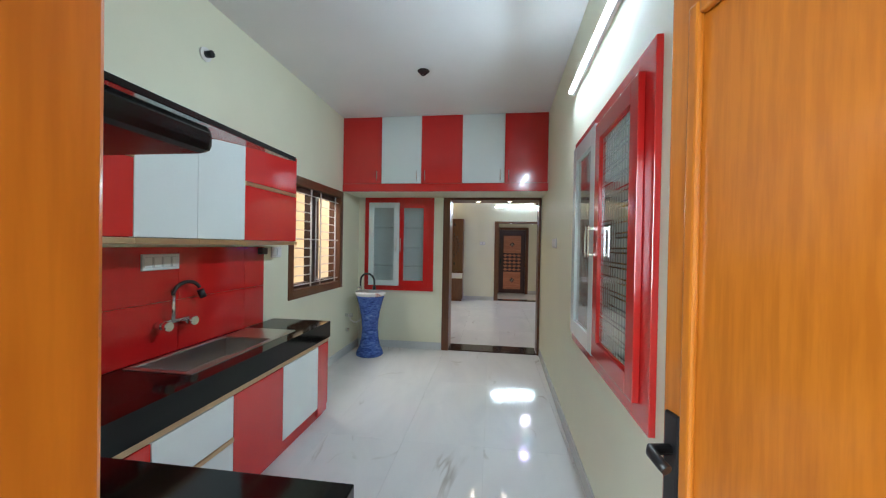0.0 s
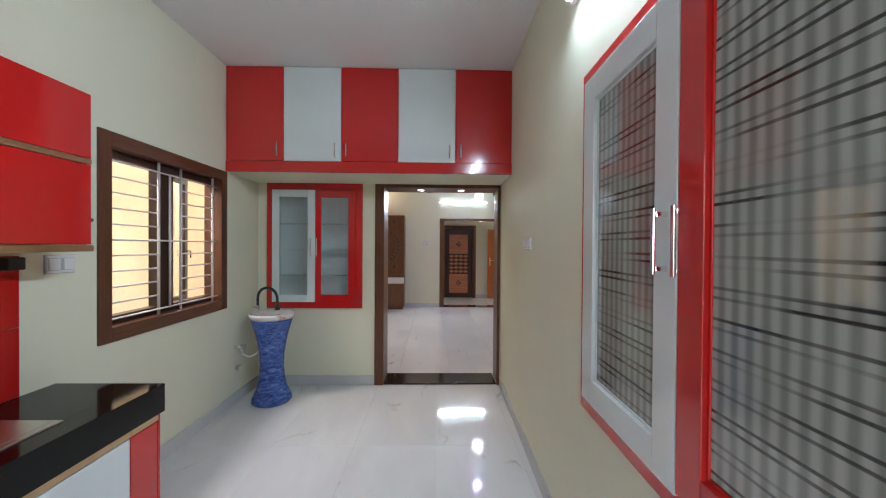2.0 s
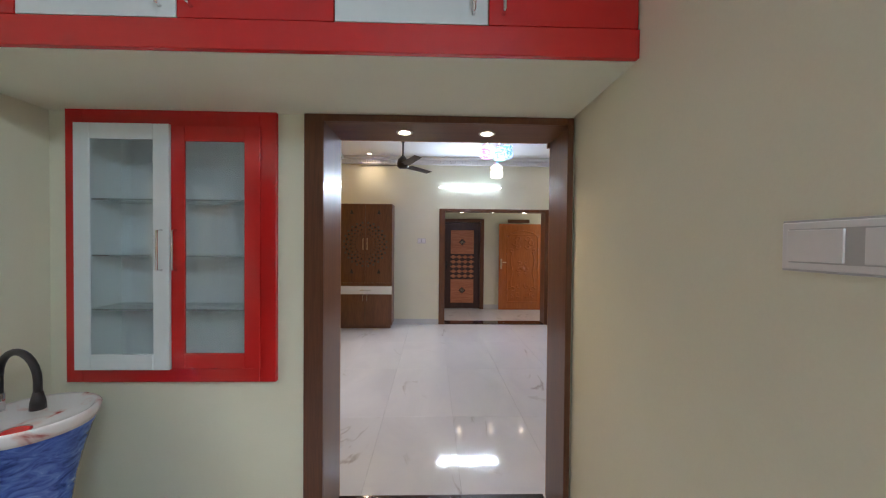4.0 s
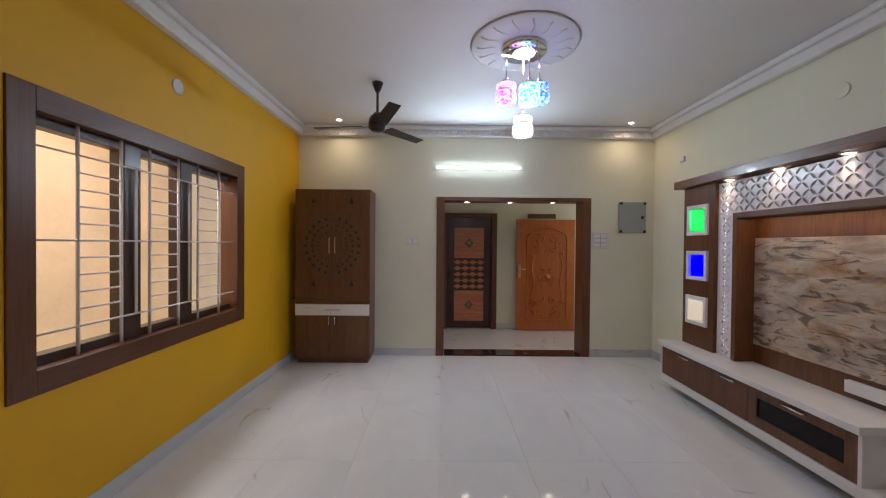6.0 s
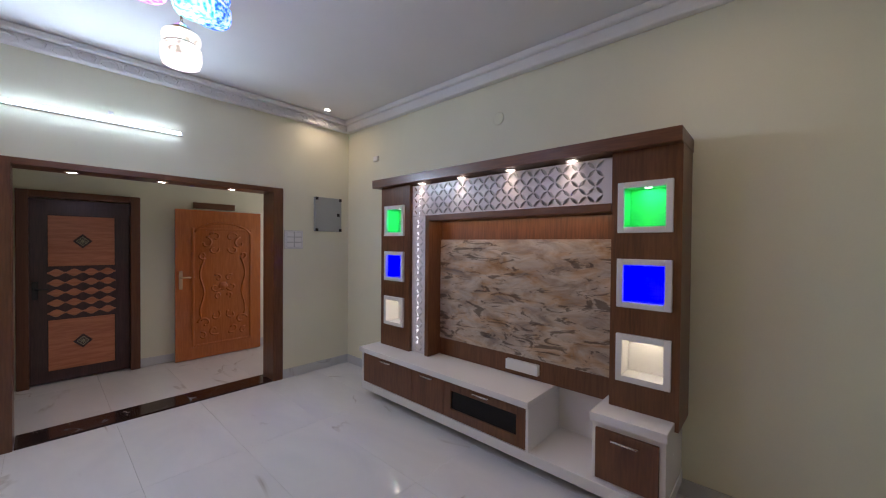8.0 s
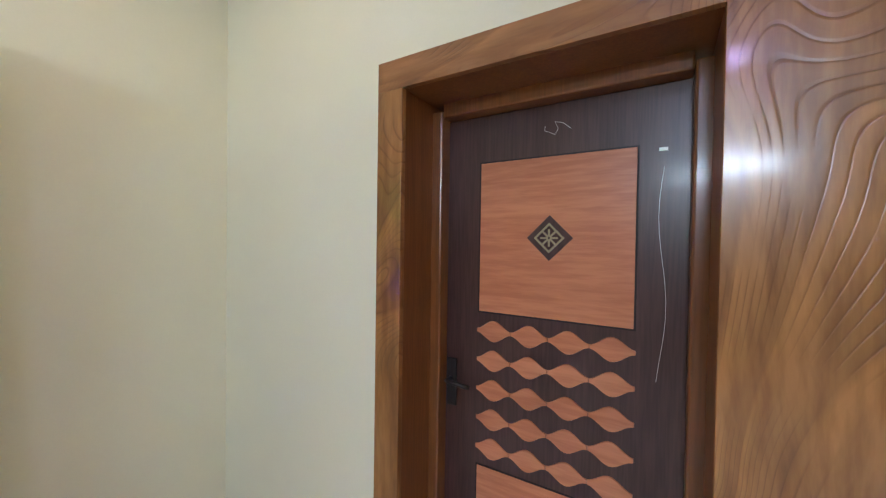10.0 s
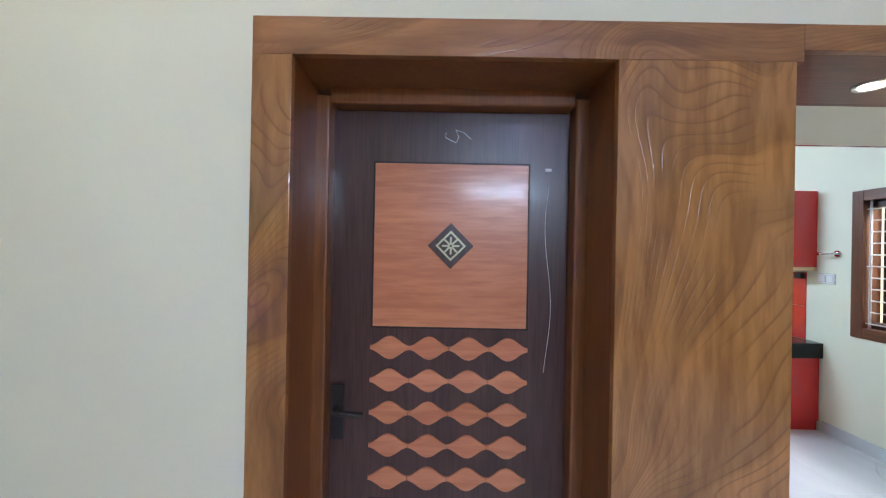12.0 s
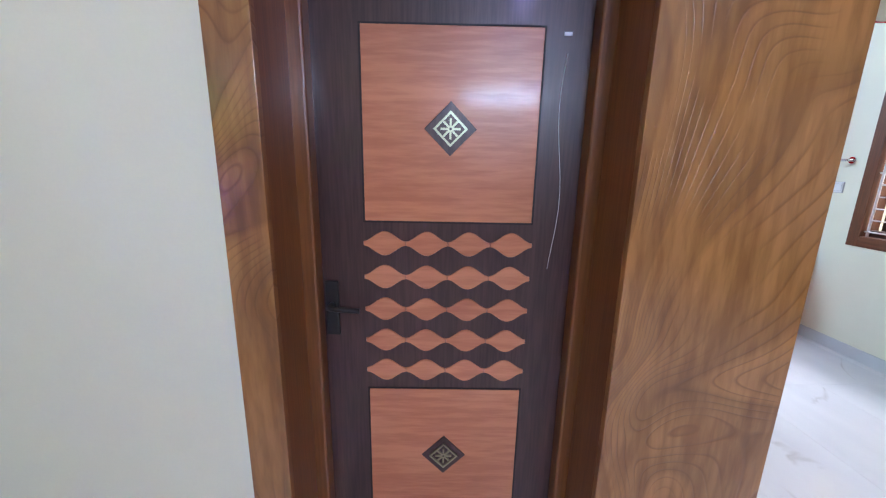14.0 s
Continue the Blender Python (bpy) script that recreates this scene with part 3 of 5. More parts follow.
part("lintel", boxes((0.40, 1.797, 5.19, 5.212, 2.06, 2.157), (-1.0, 0.40, 5.19, 5.212, 2.09, 2.157), bevel=0.002), CLADX, ob)


# flush doors of dark wenge with salmon panels
def flush_door(cx, y, facing, top, name, width, foot, label):
    """Door leaf centred on cx whose front lies at y and looks along facing (+1 or -1)."""
    d = thing(name, (cx, y, 0), label, "door", kind="structure")
    f = facing
    half = width / 2
    part("door_leaf", boxes((cx - half, cx + half, y - 0.035 * f, y, foot, top), bevel=0.002), DOORDARK, d)
    zs = top / 2.05
    for z0, z1 in ((1.303, 1.868), (0.14, 0.703)):
        part("panel_groove", boxes((cx - 0.271, cx + 0.271, y, y + 0.0015 * f, z0 * zs - 0.006, z1 * zs + 0.006)), PANELGAP, d)
        part("panel", boxes((cx - 0.265, cx + 0.265, y, y + 0.004 * f, z0 * zs, z1 * zs), bevel=0.001), DOORSALMON, d, "salmon oak veneer panel")
        zc = (1.585 if z0 > 1 else 0.435) * zs
        dia = Matrix.Translation((cx, y, zc)) @ Matrix.Rotation(radians(45), 4, "Y")
        part("diamond", turned(boxes((-0.056, 0.056, 0.004 * f, 0.009 * f, -0.056, 0.056), bevel=0.001), dia), DOORDARK, d)
        ros = boxes(*frame_rows("x", -0.037, 0.037, 0.009 * f, 0.015 * f, -0.037, 0.037, 0.006))
        for a in range(8):
            q = Matrix.Rotation(a * math.pi / 4, 4, "Y")
            bmesh.ops.create_cube(ros, size=1, matrix=q @ Matrix.LocRotScale((0.017, 0.012 * f, 0), None, (0.026, 0.005, 0.006)))
        part("rosette", turned(ros, dia), PEWTER, d, "gilt metal rosette")
    for r in range(5):
        for c in range(4):
            wx, wz = cx + (c - 1.5) * 0.1365, (1.229 - r * 0.1127) * zs
            bm = bmesh.new()
            outline = []
            n = 14
            for i in range(n):
                u = -1 + 2 * i / (n - 1)
                outline.append((u * 0.0683, 0.007 + 0.034 * (0.5 + 0.5 * math.cos(u * math.pi)) ** 0.9))
            pts = [(px, pz) for px, pz in outline] + [(px, -pz) for px, pz in reversed(outline)]
            front = [bm.verts.new((wx + px * 0.97, y + 0.005 * f, wz + pz * 0.94)) for px, pz in pts]
            back = [bm.verts.new((wx + px, y - 0.001 * f, wz + pz)) for px, pz in pts]
            bm.faces.new(front)
            for i in range(len(pts)):
                j = (i + 1) % len(pts)
                bm.faces.new((front[i], front[j], back[j], back[i]))
            part("wave_inlay", bm, DOORSALMON, d)
    hx = cx + f * (half - 0.04)
    part("handle_plate", boxes((hx - 0.022, hx + 0.022, y, y + 0.012 * f, 0.91, 1.10), bevel=0.004), BLACKP, d, "black lock plate")
    part("lever", rod([(hx, y + 0.01 * f, 1.02), (hx, y + 0.05 * f, 1.02), (hx - f * 0.02, y + 0.056 * f, 1.02), (hx - f * 0.10, y + 0.056 * f, 1.015)], 0.009, 10), BLACKP, d, "black lever handle")
    return d


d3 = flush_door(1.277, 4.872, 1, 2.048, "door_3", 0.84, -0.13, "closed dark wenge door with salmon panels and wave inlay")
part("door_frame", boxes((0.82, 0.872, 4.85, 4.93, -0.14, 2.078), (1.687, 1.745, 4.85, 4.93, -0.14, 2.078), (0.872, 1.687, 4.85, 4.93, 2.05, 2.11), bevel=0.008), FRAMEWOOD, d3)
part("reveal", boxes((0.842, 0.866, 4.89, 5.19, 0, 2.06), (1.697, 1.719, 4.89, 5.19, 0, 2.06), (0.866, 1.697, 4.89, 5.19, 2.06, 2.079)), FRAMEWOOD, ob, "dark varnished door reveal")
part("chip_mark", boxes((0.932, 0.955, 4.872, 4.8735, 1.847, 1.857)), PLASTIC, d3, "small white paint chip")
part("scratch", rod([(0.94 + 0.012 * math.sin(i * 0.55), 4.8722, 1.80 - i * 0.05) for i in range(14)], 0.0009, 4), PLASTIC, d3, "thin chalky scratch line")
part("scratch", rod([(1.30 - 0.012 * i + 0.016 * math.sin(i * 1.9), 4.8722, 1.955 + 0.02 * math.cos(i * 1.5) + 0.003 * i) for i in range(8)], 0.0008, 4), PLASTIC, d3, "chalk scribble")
# leaf scaled 0.922 towards the camera's eye, fitted to its view inside the reveal
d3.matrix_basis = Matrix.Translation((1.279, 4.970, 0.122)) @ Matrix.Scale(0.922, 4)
d4 = flush_door(0.41, 11.44, -1, 1.98, "door_4", 0.80, 0.012, "closed dark wenge lobby door with salmon panels")
part("door_frame", boxes((-0.08, 0.01, 11.36, 11.45, 0, 2.06), (0.81, 0.90, 11.36, 11.45, 0, 2.06), (0.01, 0.81, 11.36, 11.45, 1.985, 2.06), bevel=0.006), BROWN, d4)

# wide hall portal
ob = thing("portal_lining", (0.9, 9.8, 0), "dark walnut lining of the wide portal to the lobby", "doorway", kind="structure")
part("casing", boxes((-0.152, -0.045, 9.782, 9.80, 0, 2.137), (1.815, 1.92, 9.782, 9.80, 0, 2.137), bevel=0.003), WALNUT, ob)
part("casing", boxes((-0.045, 1.815, 9.782, 9.80, 2.087, 2.137), bevel=0.003), BROWNX, ob)
part("reveal", boxes((-0.13, -0.045, 9.80, 10.06, 0, 2.09), (1.815, 1.90, 9.80, 10.06, 0, 2.09)), WALNUT, ob)
part("header", boxes((-0.13, 1.90, 9.80, 10.06, 2.09, 2.13)), BROWNX, ob)
for lx in (0.27, 0.86, 1.45):
    disc_light(lx, 9.95, 2.09, "portal downlights")

# carved teak main door, swung open against the lobby wall
ob = thing("door_5", (1.75, 11.3, 0), "orange carved teak main door standing open", "door", kind="structure")
part("door_leaf", boxes((1.225, 2.25, 11.27, 11.31, 0.01, 1.95), bevel=0.003), CARVED, ob)
part("panel_frame", boxes(*frame_rows("x", 1.40, 2.13, 11.255, 11.27, 0.17, 1.72, 0.03), bevel=0.005), CARVED, ob)
part("arch_moulding", rod([(1.43 + 0.67 * i / 16, 11.262, 1.66 + 0.13 * math.sin(math.pi * i / 16) ** 0.6) for i in range(17)], 0.014, 8), CARVED, ob)


def scroll(cx, cz, size, way, start):
    """A raised leaf scroll: a spiral that thickens outward."""
    pts = [(cx + way * size * (1 - k / 15) * math.cos(start + k * 0.42), 11.262, cz + size * (1 - k / 15) * math.sin(start + k * 0.42)) for k in range(13)]
    return rod(pts, 0.016 * (0.6 + size * 3), 8)


for side in (-1, 1):
    for dx, cz, size, start in ((0.10, 1.60, 0.075, 0.4), (0.21, 1.52, 0.085, 1.6), (0.12, 1.44, 0.07, 3.0), (0.24, 1.36, 0.06, 4.2), (0.07, 1.05, 0.055, 0.8), (0.10, 0.93, 0.065, 3.4), (0.06, 0.82, 0.045, 5.0), (0.10, 0.55, 0.07, 2.2), (0.22, 0.46, 0.085, 0.2), (0.11, 0.36, 0.075, 4.0), (0.25, 0.30, 0.055, 1.2)):
        part("carved_scroll", scroll(1.765 + side * dx, cz, size, side, start), CARVED, ob, "raised leaf scroll")
    part("carved_stem", rod([(1.765 + side * (0.25 + 0.025 * math.sin(a * 0.9)), 11.264, 0.5 + a * 0.07) for a in range(13)], 0.012, 6), CARVED, ob)
part("carved_flower", lathe([(0.0, 0.022), (0.02, 0.02), (0.035, 0.010), (0.055, 0.008), (0.06, 0.0)], (0, 0, 0), 12), CARVED, ob).matrix_basis = Matrix.Translation((1.765, 11.27, 0.94)) @ Matrix.Rotation(radians(90), 4, "X")
part("lock_plate", boxes((1.262, 1.30, 11.258, 11.27, 0.93, 1.16), bevel=0.003), BRASS, ob)
part("lever", rod([(1.28, 11.25, 1.08), (1.28, 11.22, 1.08), (1.38, 11.215, 1.08)], 0.010, 8), BRASS, ob, "brass lever handle")
single("transom_slot", boxes((1.45, 1.95, 11.40, 11.419, 1.98, 2.06), bevel=0.003), BROWNX, "narrow dark timber transom above the main door", "transom")


# windows with timber frames and welded grilles
def window(name, x_in, x_out, y0, y1, z0, z1, w, posts, pairs, long_z, label):
    """posts: centres of the dark timber posts; pairs: main uprights of each grille bay; long_z: heights of the three through bars."""
    ob = thing(name, (x_in, (y0 + y1) / 2, z0), label, "window", kind="structure")
    s = 0.012
    part("window_frame", boxes((x_out, x_in + s, y0, y0 + w, z0, z1), (x_out, x_in + s, y1 - w, y1, z0, z1), bevel=0.004), BROWN, ob)
    part("window_frame", boxes((x_out, x_in + s, y0 + w, y1 - w, z1 - w, z1), (x_out, x_in + s, y0 + w, y1 - w, z0, z0 + w), bevel=0.004), BROWNY, ob)
    a, b = y0 + w, y1 - w
    part("sash_rail", boxes((x_out + 0.01, x_in - 0.06, a, b, z0 + w, z0 + w + 0.05), bevel=0.003), SHUTTERWOOD, ob)
    part("sash_rail", boxes((x_out + 0.01, x_in - 0.06, a, b, z1 - w - 0.05, z1 - w), bevel=0.003), SHUTTERWOOD, ob)
    for yy in posts:
        part("mullion", boxes((x_out + 0.005, x_in - 0.05, yy - 0.062, yy + 0.062, z0 + w, z1 - w), bevel=0.004), SHUTTERWOOD, ob)
    xg = x_in - 0.03
    for ya, yb in pairs:
        for yy in (ya, yb):
            part("grille_upright", rod([(xg, yy, z0 + w - 0.01), (xg, yy, z1 - w + 0.01)], 0.009, 8), GRILLE, ob)
        for lo, hi in zip(long_z, long_z[1:]):
            for k in range(1, 5):
                zz = lo + (hi - lo) * k / 5
                part("grille_bar", rod([(xg, ya, zz), (xg, yb, zz)], 0.0055, 6), GRILLE, ob)
    for yy in posts:
        part("grille_upright", rod([(xg, yy, long_z[0]), (xg, yy, long_z[-1])], 0.008, 8), GRILLE, ob)
    for zz in long_z:
        part("through_bar", rod([(xg + 0.006, a - 0.01, zz), (xg + 0.006, b + 0.01, zz)], 0.006, 6), GRILLE, ob)
    return ob


k_win = window("window_1", -2.12, -2.26, 3.06, 4.30, 0.91, 2.12, 0.085, (3.656,), ((3.165, 3.55), (3.765, 4.15)), (1.035, 1.50, 1.965), "brown timber kitchen window with white grille, shutters open")
h_win = window("window_2", -2.0, -2.15, 6.50, 8.43, 0.76, 2.23, 0.12, (7.229, 7.716), ((6.856, 7.122), (7.336, 7.603), (7.816, 8.087)), (1.04, 1.50, 1.955), "dark timber hall window with white grille, shutters open")


def shutter(parent, hinge_y, x, z0, z1, width, angle):
    m = Matrix.Translation((x, hinge_y, 0)) @ Matrix.Rotation(radians(angle), 4, "Z")
    sh = part("shutter", turned(boxes(*frame_rows("x", -width, 0, -0.016, 0.016, z0, z1, 0.055), bevel=0.003), m), SHUTTERWOOD, parent, "open timber casement shutter")
    p = part("pane", turned(boxes((-width + 0.07, -0.07, -0.003, 0.003, z0 + 0.07, z1 - 0.07)), m), PANE, sh, "clear glass pane")
    p.visible_shadow = False
    part("catch", turned(rod([(-width + 0.035, 0.016, 1.42), (-width + 0.035, 0.05, 1.42), (-width + 0.035, 0.05, 1.36)], 0.005, 6), m), BLACKP, sh)


shutter(k_win, 3.17, -2.27, 1.0, 2.03, 0.5, 12)
shutter(k_win, 3.73, -2.28, 1.0, 2.03, 0.46, -76)
# ---- kitchen things ----
def bar_handle(parent, x, y, z0, z1, out, axis="y", metal=None):
    """Upright bar handle standing off a front along axis by out."""
    if axis == "y":
        pts = [(x, y, z0), (x, y + out, z0 + 0.004), (x, y + out, z1 - 0.004), (x, y, z1)]
    else:
        pts = [(x, y, z0), (x + out, y, z0 + 0.004), (x + out, y, z1 - 0.004), (x, y, z1)]
    return part("handle", rod(pts, 0.006, 8), metal or CHROME, parent, "chrome bar handle")


# loft cupboards over the doorway
ob = thing("loft_cupboard", (-0.85, 4.6, 2.12), "red and white laminate loft cupboard row under the ceiling", "cupboard")
part("body", boxes((-2.118, 0.425, 4.31, 4.888, 2.125, 3.058)), WALL, ob)
part("pelmet", boxes((-2.118, 0.424, 4.285, 4.31, 2.1255, 2.222), bevel=0.003), RED, ob, "red laminate bottom rail")
xs = [-2.116, -1.612, -1.104, -0.595, -0.086, 0.422]
for k, (a, b) in enumerate(zip(xs, xs[1:])):
    dr = part("door", boxes((a + 0.002, b - 0.002, 4.288, 4.31, 2.225, 3.056), bevel=0.002), WHITE if k % 2 else RED, ob, "white laminate door" if k % 2 else "red laminate door")
    side = a + 0.05 if k in (2, 4) else b - 0.05
    bar_handle(dr, side, 4.288, 2.26, 2.38, -0.028)


# glazed wall cupboards
def glazed_door(parent, axis, a0, a1, d0, d1, z0, z1, w, material, pane, label):
    fr = part("door", boxes(*frame_rows(axis, a0, a1, d0, d1, z0, z1, w), bevel=0.003), material, parent, label)
    mid = (d0 + d1) / 2
    row = (a0 + w, a1 - w, mid - 0.003, mid + 0.003, z0 + w, z1 - w)
    if axis == "y":
        row = (row[2], row[3], row[0], row[1], row[4], row[5])
    g = part("pane", boxes(row), pane, fr, "greenish glass pane")
    g.visible_shadow = False
    return fr


ob = thing("wall_cupboard", (-1.5, 4.88, 0.82), "red framed wall niche cupboard with glazed doors", "cupboard")
part("face_frame", boxes(*frame_rows("x", -2.02, -1.025, 4.862, 4.889, 0.815, 2.125, 0.078), (-1.535, -1.50, 4.862, 4.889, 0.894, 2.046), bevel=0.003), RED, ob)
part("lining", boxes((-1.999, -1.98, 4.89, 5.148, 0.832, 2.108), (-1.06, -1.041, 4.89, 5.148, 0.832, 2.108), (-1.98, -1.06, 5.13, 5.148, 0.832, 2.108)), WHITE, ob)
for z in (1.15, 1.42, 1.70):
    part("shelf", boxes((-1.978, -1.062, 4.93, 5.128, z, z + 0.008)), CLEAR, ob, "glass shelf")
d = glazed_door(ob, "x", -1.95, -1.51, 4.826, 4.844, 0.885, 2.05, 0.075, WHITE, CLEAR, "white framed glazed door")
bar_handle(d, -1.545, 4.826, 1.36, 1.55, -0.03)
d = glazed_door(ob, "x", -1.525, -1.095, 4.846, 4.861, 0.885, 2.05, 0.075, RED, CLEAR, "red framed glazed door")
bar_handle(d, -1.49, 4.846, 1.36, 1.55, -0.03)

def recessed_door(parent, y0, y1, z0, z1, w, material, label):
    """An overlay door with its pane set back in the frame."""
    fr = part("door", boxes(*frame_rows("y", y0, y1, 0.359, 0.384, z0, z1, w), bevel=0.003), material, parent, label)
    part("bead", boxes(*frame_rows("y", y0 + w, y1 - w, 0.372, 0.383, z0 + w, z1 - w, 0.008), bevel=0.002), material, fr)
    g = part("pane", boxes((0.376, 0.380, y0 + w + 0.004, y1 - w - 0.004, z0 + w + 0.004, z1 - w - 0.004)), FROST, fr, "grey glass pane with dark line pairs")
    g.visible_shadow = False
    return fr


def square_handle(parent, y, z0, z1):
    """A flat chrome pull on two square posts."""
    h = part("handle", boxes((0.322, 0.329, y - 0.007, y + 0.007, z0, z1), bevel=0.002), CHROME, parent, "square chrome pull handle")
    for z in (z0 + 0.008, z1 - 0.022):
        part("post", boxes((0.329, 0.359, y - 0.007, y + 0.007, z, z + 0.014), bevel=0.002), CHROME, h)


ob = askew(thing("crockery_cupboard", (0.38, 1.85, 0.81), "red framed crockery cupboard with lined glass doors", "cupboard"))
part("face_frame", boxes(*frame_rows("y", 1.165, 2.53, 0.385, 0.409, 0.815, 2.185, 0.16), (0.385, 0.409, 1.80, 1.90, 0.975, 2.025), bevel=0.003), RED, ob)
part("lining", boxes((0.545, 0.559, 1.281, 2.409, 0.852, 2.118)), WALL, ob)
for z in (1.2, 1.5, 1.8):
    part("shelf", boxes((0.42, 0.543, 1.285, 2.405, z, z + 0.008)), CLEAR, ob, "glass shelf")
d = recessed_door(ob, 1.25, 1.862, 0.895, 2.10, 0.085, RED, "red framed lined glass door")
square_handle(d, 1.825, 1.41, 1.575)
d = recessed_door(ob, 1.866, 2.45, 0.885, 2.12, 0.095, WHITE, "white framed lined glass door")
square_handle(d, 1.905, 1.41, 1.575)

# base units, counter, splashback along the west wall
def base_unit(y0, y1, kind):
    col, name = (RED, "red") if kind == "red" else (WHITE, "white")
    ob = thing("base_cabinet", (-1.85, (y0 + y1) / 2, 0), name + " laminate kitchen base cabinet under black counter", "cabinet", "kitchen base cabinets")
    part("body", boxes((-2.10, -1.622, y0 + 0.001, y1 - 0.001, 0.10, 0.655)), WHITE, ob)
    part("plinth", boxes((-2.10, -1.635, y0 + 0.001, y1 - 0.001, 0.0, 0.10)), RED, ob, "red plinth")
    part("brass_profile", boxes((-1.622, -1.598, y0, y1, 0.622, 0.652), bevel=0.003), BRASS, ob, "champagne metal grip profile")
    if kind == "drawer":
        for z0, z1 in ((0.11, 0.36), (0.39, 0.615)):
            part("drawer_front", boxes((-1.622, -1.602, y0 + 0.002, y1 - 0.002, z0, z1), bevel=0.002), col, ob)
        part("grip", boxes((-1.622, -1.598, y0, y1, 0.362, 0.388), bevel=0.003), BRASS, ob, "champagne metal grip profile")
    else:
        part("door", boxes((-1.622, -1.602, y0 + 0.002, y1 - 0.002, 0.04 if kind == "red" else 0.11, 0.615), bevel=0.002), col, ob)


for y0, y1, kind in ((2.65, 2.81, "red"), (2.15, 2.65, "white"), (1.67, 2.15, "red"), (1.18, 1.67, "drawer"), (0.80, 1.18, "red")):
    base_unit(y0, y1, kind)
ob = thing("base_cabinet", (-1.3, 0.4, 0), "white laminate base cabinet under the return counter", "cabinet", "kitchen base cabinets")
part("body", boxes((-2.10, -0.62, 0.035, 0.74, 0.10, 0.655)), WHITE, ob)
part("plinth", boxes((-2.10, -0.64, 0.035, 0.72, 0.0, 0.10)), RED, ob)
single("end_panel", boxes((-2.10, -1.602, 2.811, 2.826, 0.09, 0.652), bevel=0.002), RED, "red laminate end panel under the black worktop", "end panel")
ob = thing("worktop", (-1.85, 1.6, 0.655), "thick polished black granite kitchen worktop", "worktop")
for row in ((-2.118, -1.70, 2.43, 2.84), (-2.118, -2.08, 1.50, 2.43), (-1.70, -1.59, 0.82, 2.84), (-2.118, -1.70, 0.82, 1.50)):
    part("slab", boxes((*row, 0.655, 0.79), bevel=0.0005), GRANITE, ob)
part("return_slab", boxes((-2.118, -0.585, 0.032, 0.818, 0.655, 0.79), bevel=0.004), GRANITE, ob)
ob = thing("kitchen_sink", (-1.9, 1.93, 0.79), "stainless steel inset sink with draining board", "sink")
part("rim", boxes((-2.09, -2.06, 1.48, 2.45, 0.788, 0.796), (-1.72, -1.69, 1.48, 2.45, 0.788, 0.796), (-2.06, -1.72, 1.48, 1.51, 0.788, 0.796), (-2.06, -1.72, 2.18, 2.45, 0.788, 0.796), bevel=0.003), STEEL, ob)
part("bowl", boxes((-2.06, -2.052, 1.51, 2.18, 0.66, 0.79), (-1.728, -1.72, 1.51, 2.18, 0.66, 0.79), (-2.052, -1.728, 1.51, 1.518, 0.66, 0.79), (-2.052, -1.728, 2.172, 2.18, 0.66, 0.79), (-2.052, -1.728, 1.518, 2.172, 0.658, 0.664)), STEEL, ob)
part("drain", lathe([(0.04, 0), (0.04, 0.004), (0.025, 0.006)], (-1.89, 1.86, 0.664), 20), CHROME, ob)

sp = thing("splashback", (-2.11, 1.4, 0.79), "glossy red tiled splashback above the worktop", "splashback", kind="structure")
for z0, z1 in ((0.792, 1.10), (1.102, 1.42)):
    y = 0.04
    while y < 2.67:
        part("tile", boxes((-2.119, -2.112, y + 0.0008, min(2.68, y + 0.60) - 0.0008, z0, z1), bevel=0.001), REDTILE, sp)
        y += 0.60

# mixer tap
ob = thing("mixer_tap", (-2.11, 1.78, 0.96), "chrome wall mixer tap with black swan spout", "tap")
for yy in (1.69, 1.87):
    part("valve", rod([(-2.11, yy, 0.97), (-2.05, yy, 0.97)], 0.022, 12), CHROME, ob)
    part("knob", rod([(-2.05, yy, 0.97), (-2.02, yy, 0.97)], 0.027, 10), CHROME, ob)
part("bridge", rod([(-2.07, 1.69, 0.985), (-2.07, 1.87, 0.985)], 0.013, 10), CHROME, ob)
part("riser", rod([(-2.06, 1.75, 0.985), (-2.06, 1.75, 1.14)], 0.012, 10), CHROME, ob)
part("spout", rod([(-2.06, 1.75 + 0.10 * (1 - math.cos(a)), 1.14 + 0.07 * math.sin(a)) for a in [i * 0.25 for i in range(12)]], 0.011, 10), BLACKP, ob, "black flexible spout")
part("nozzle", rod([(-2.06, 1.949, 1.15), (-2.05, 1.965, 1.10)], 0.02, 10), BLACKP, ob)


# upper cabinets
def upper(y0, y1, kind):
    col, name = (RED, "red") if kind == "red" else (WHITE, "white")
    ob = thing("wall_cabinet", (-2.0, (y0 + y1) / 2, 1.45), name + " laminate kitchen wall cabinet", "cabinet", "kitchen wall cabinets")
    part("body", boxes((-2.118, -1.902, y0 + 0.001, y1 - 0.001, 1.472, 2.172)), WHITE if kind != "red" else RED, ob)
    part("bottom_profile", boxes((-2.118, -1.868, y0, y1, 1.440, 1.470), bevel=0.003), BRASS, ob, "champagne metal bottom profile")
    if kind == "red":
        part("door", boxes((-1.902, -1.88, y0 + 0.001, y1 - 0.001, 1.474, 1.845), bevel=0.002), col, ob)
        part("door", boxes((-1.902, -1.88, y0 + 0.001, y1 - 0.001, 1.875, 2.175), bevel=0.002), col, ob)
        part("grip", boxes((-1.902, -1.876, y0, y1, 1.847, 1.873), bevel=0.003), BRASS, ob)
    else:
        part("door", boxes((-1.902, -1.88, y0 + 0.001, y1 - 0.001, 1.474, 2.175), bevel=0.002), col, ob)


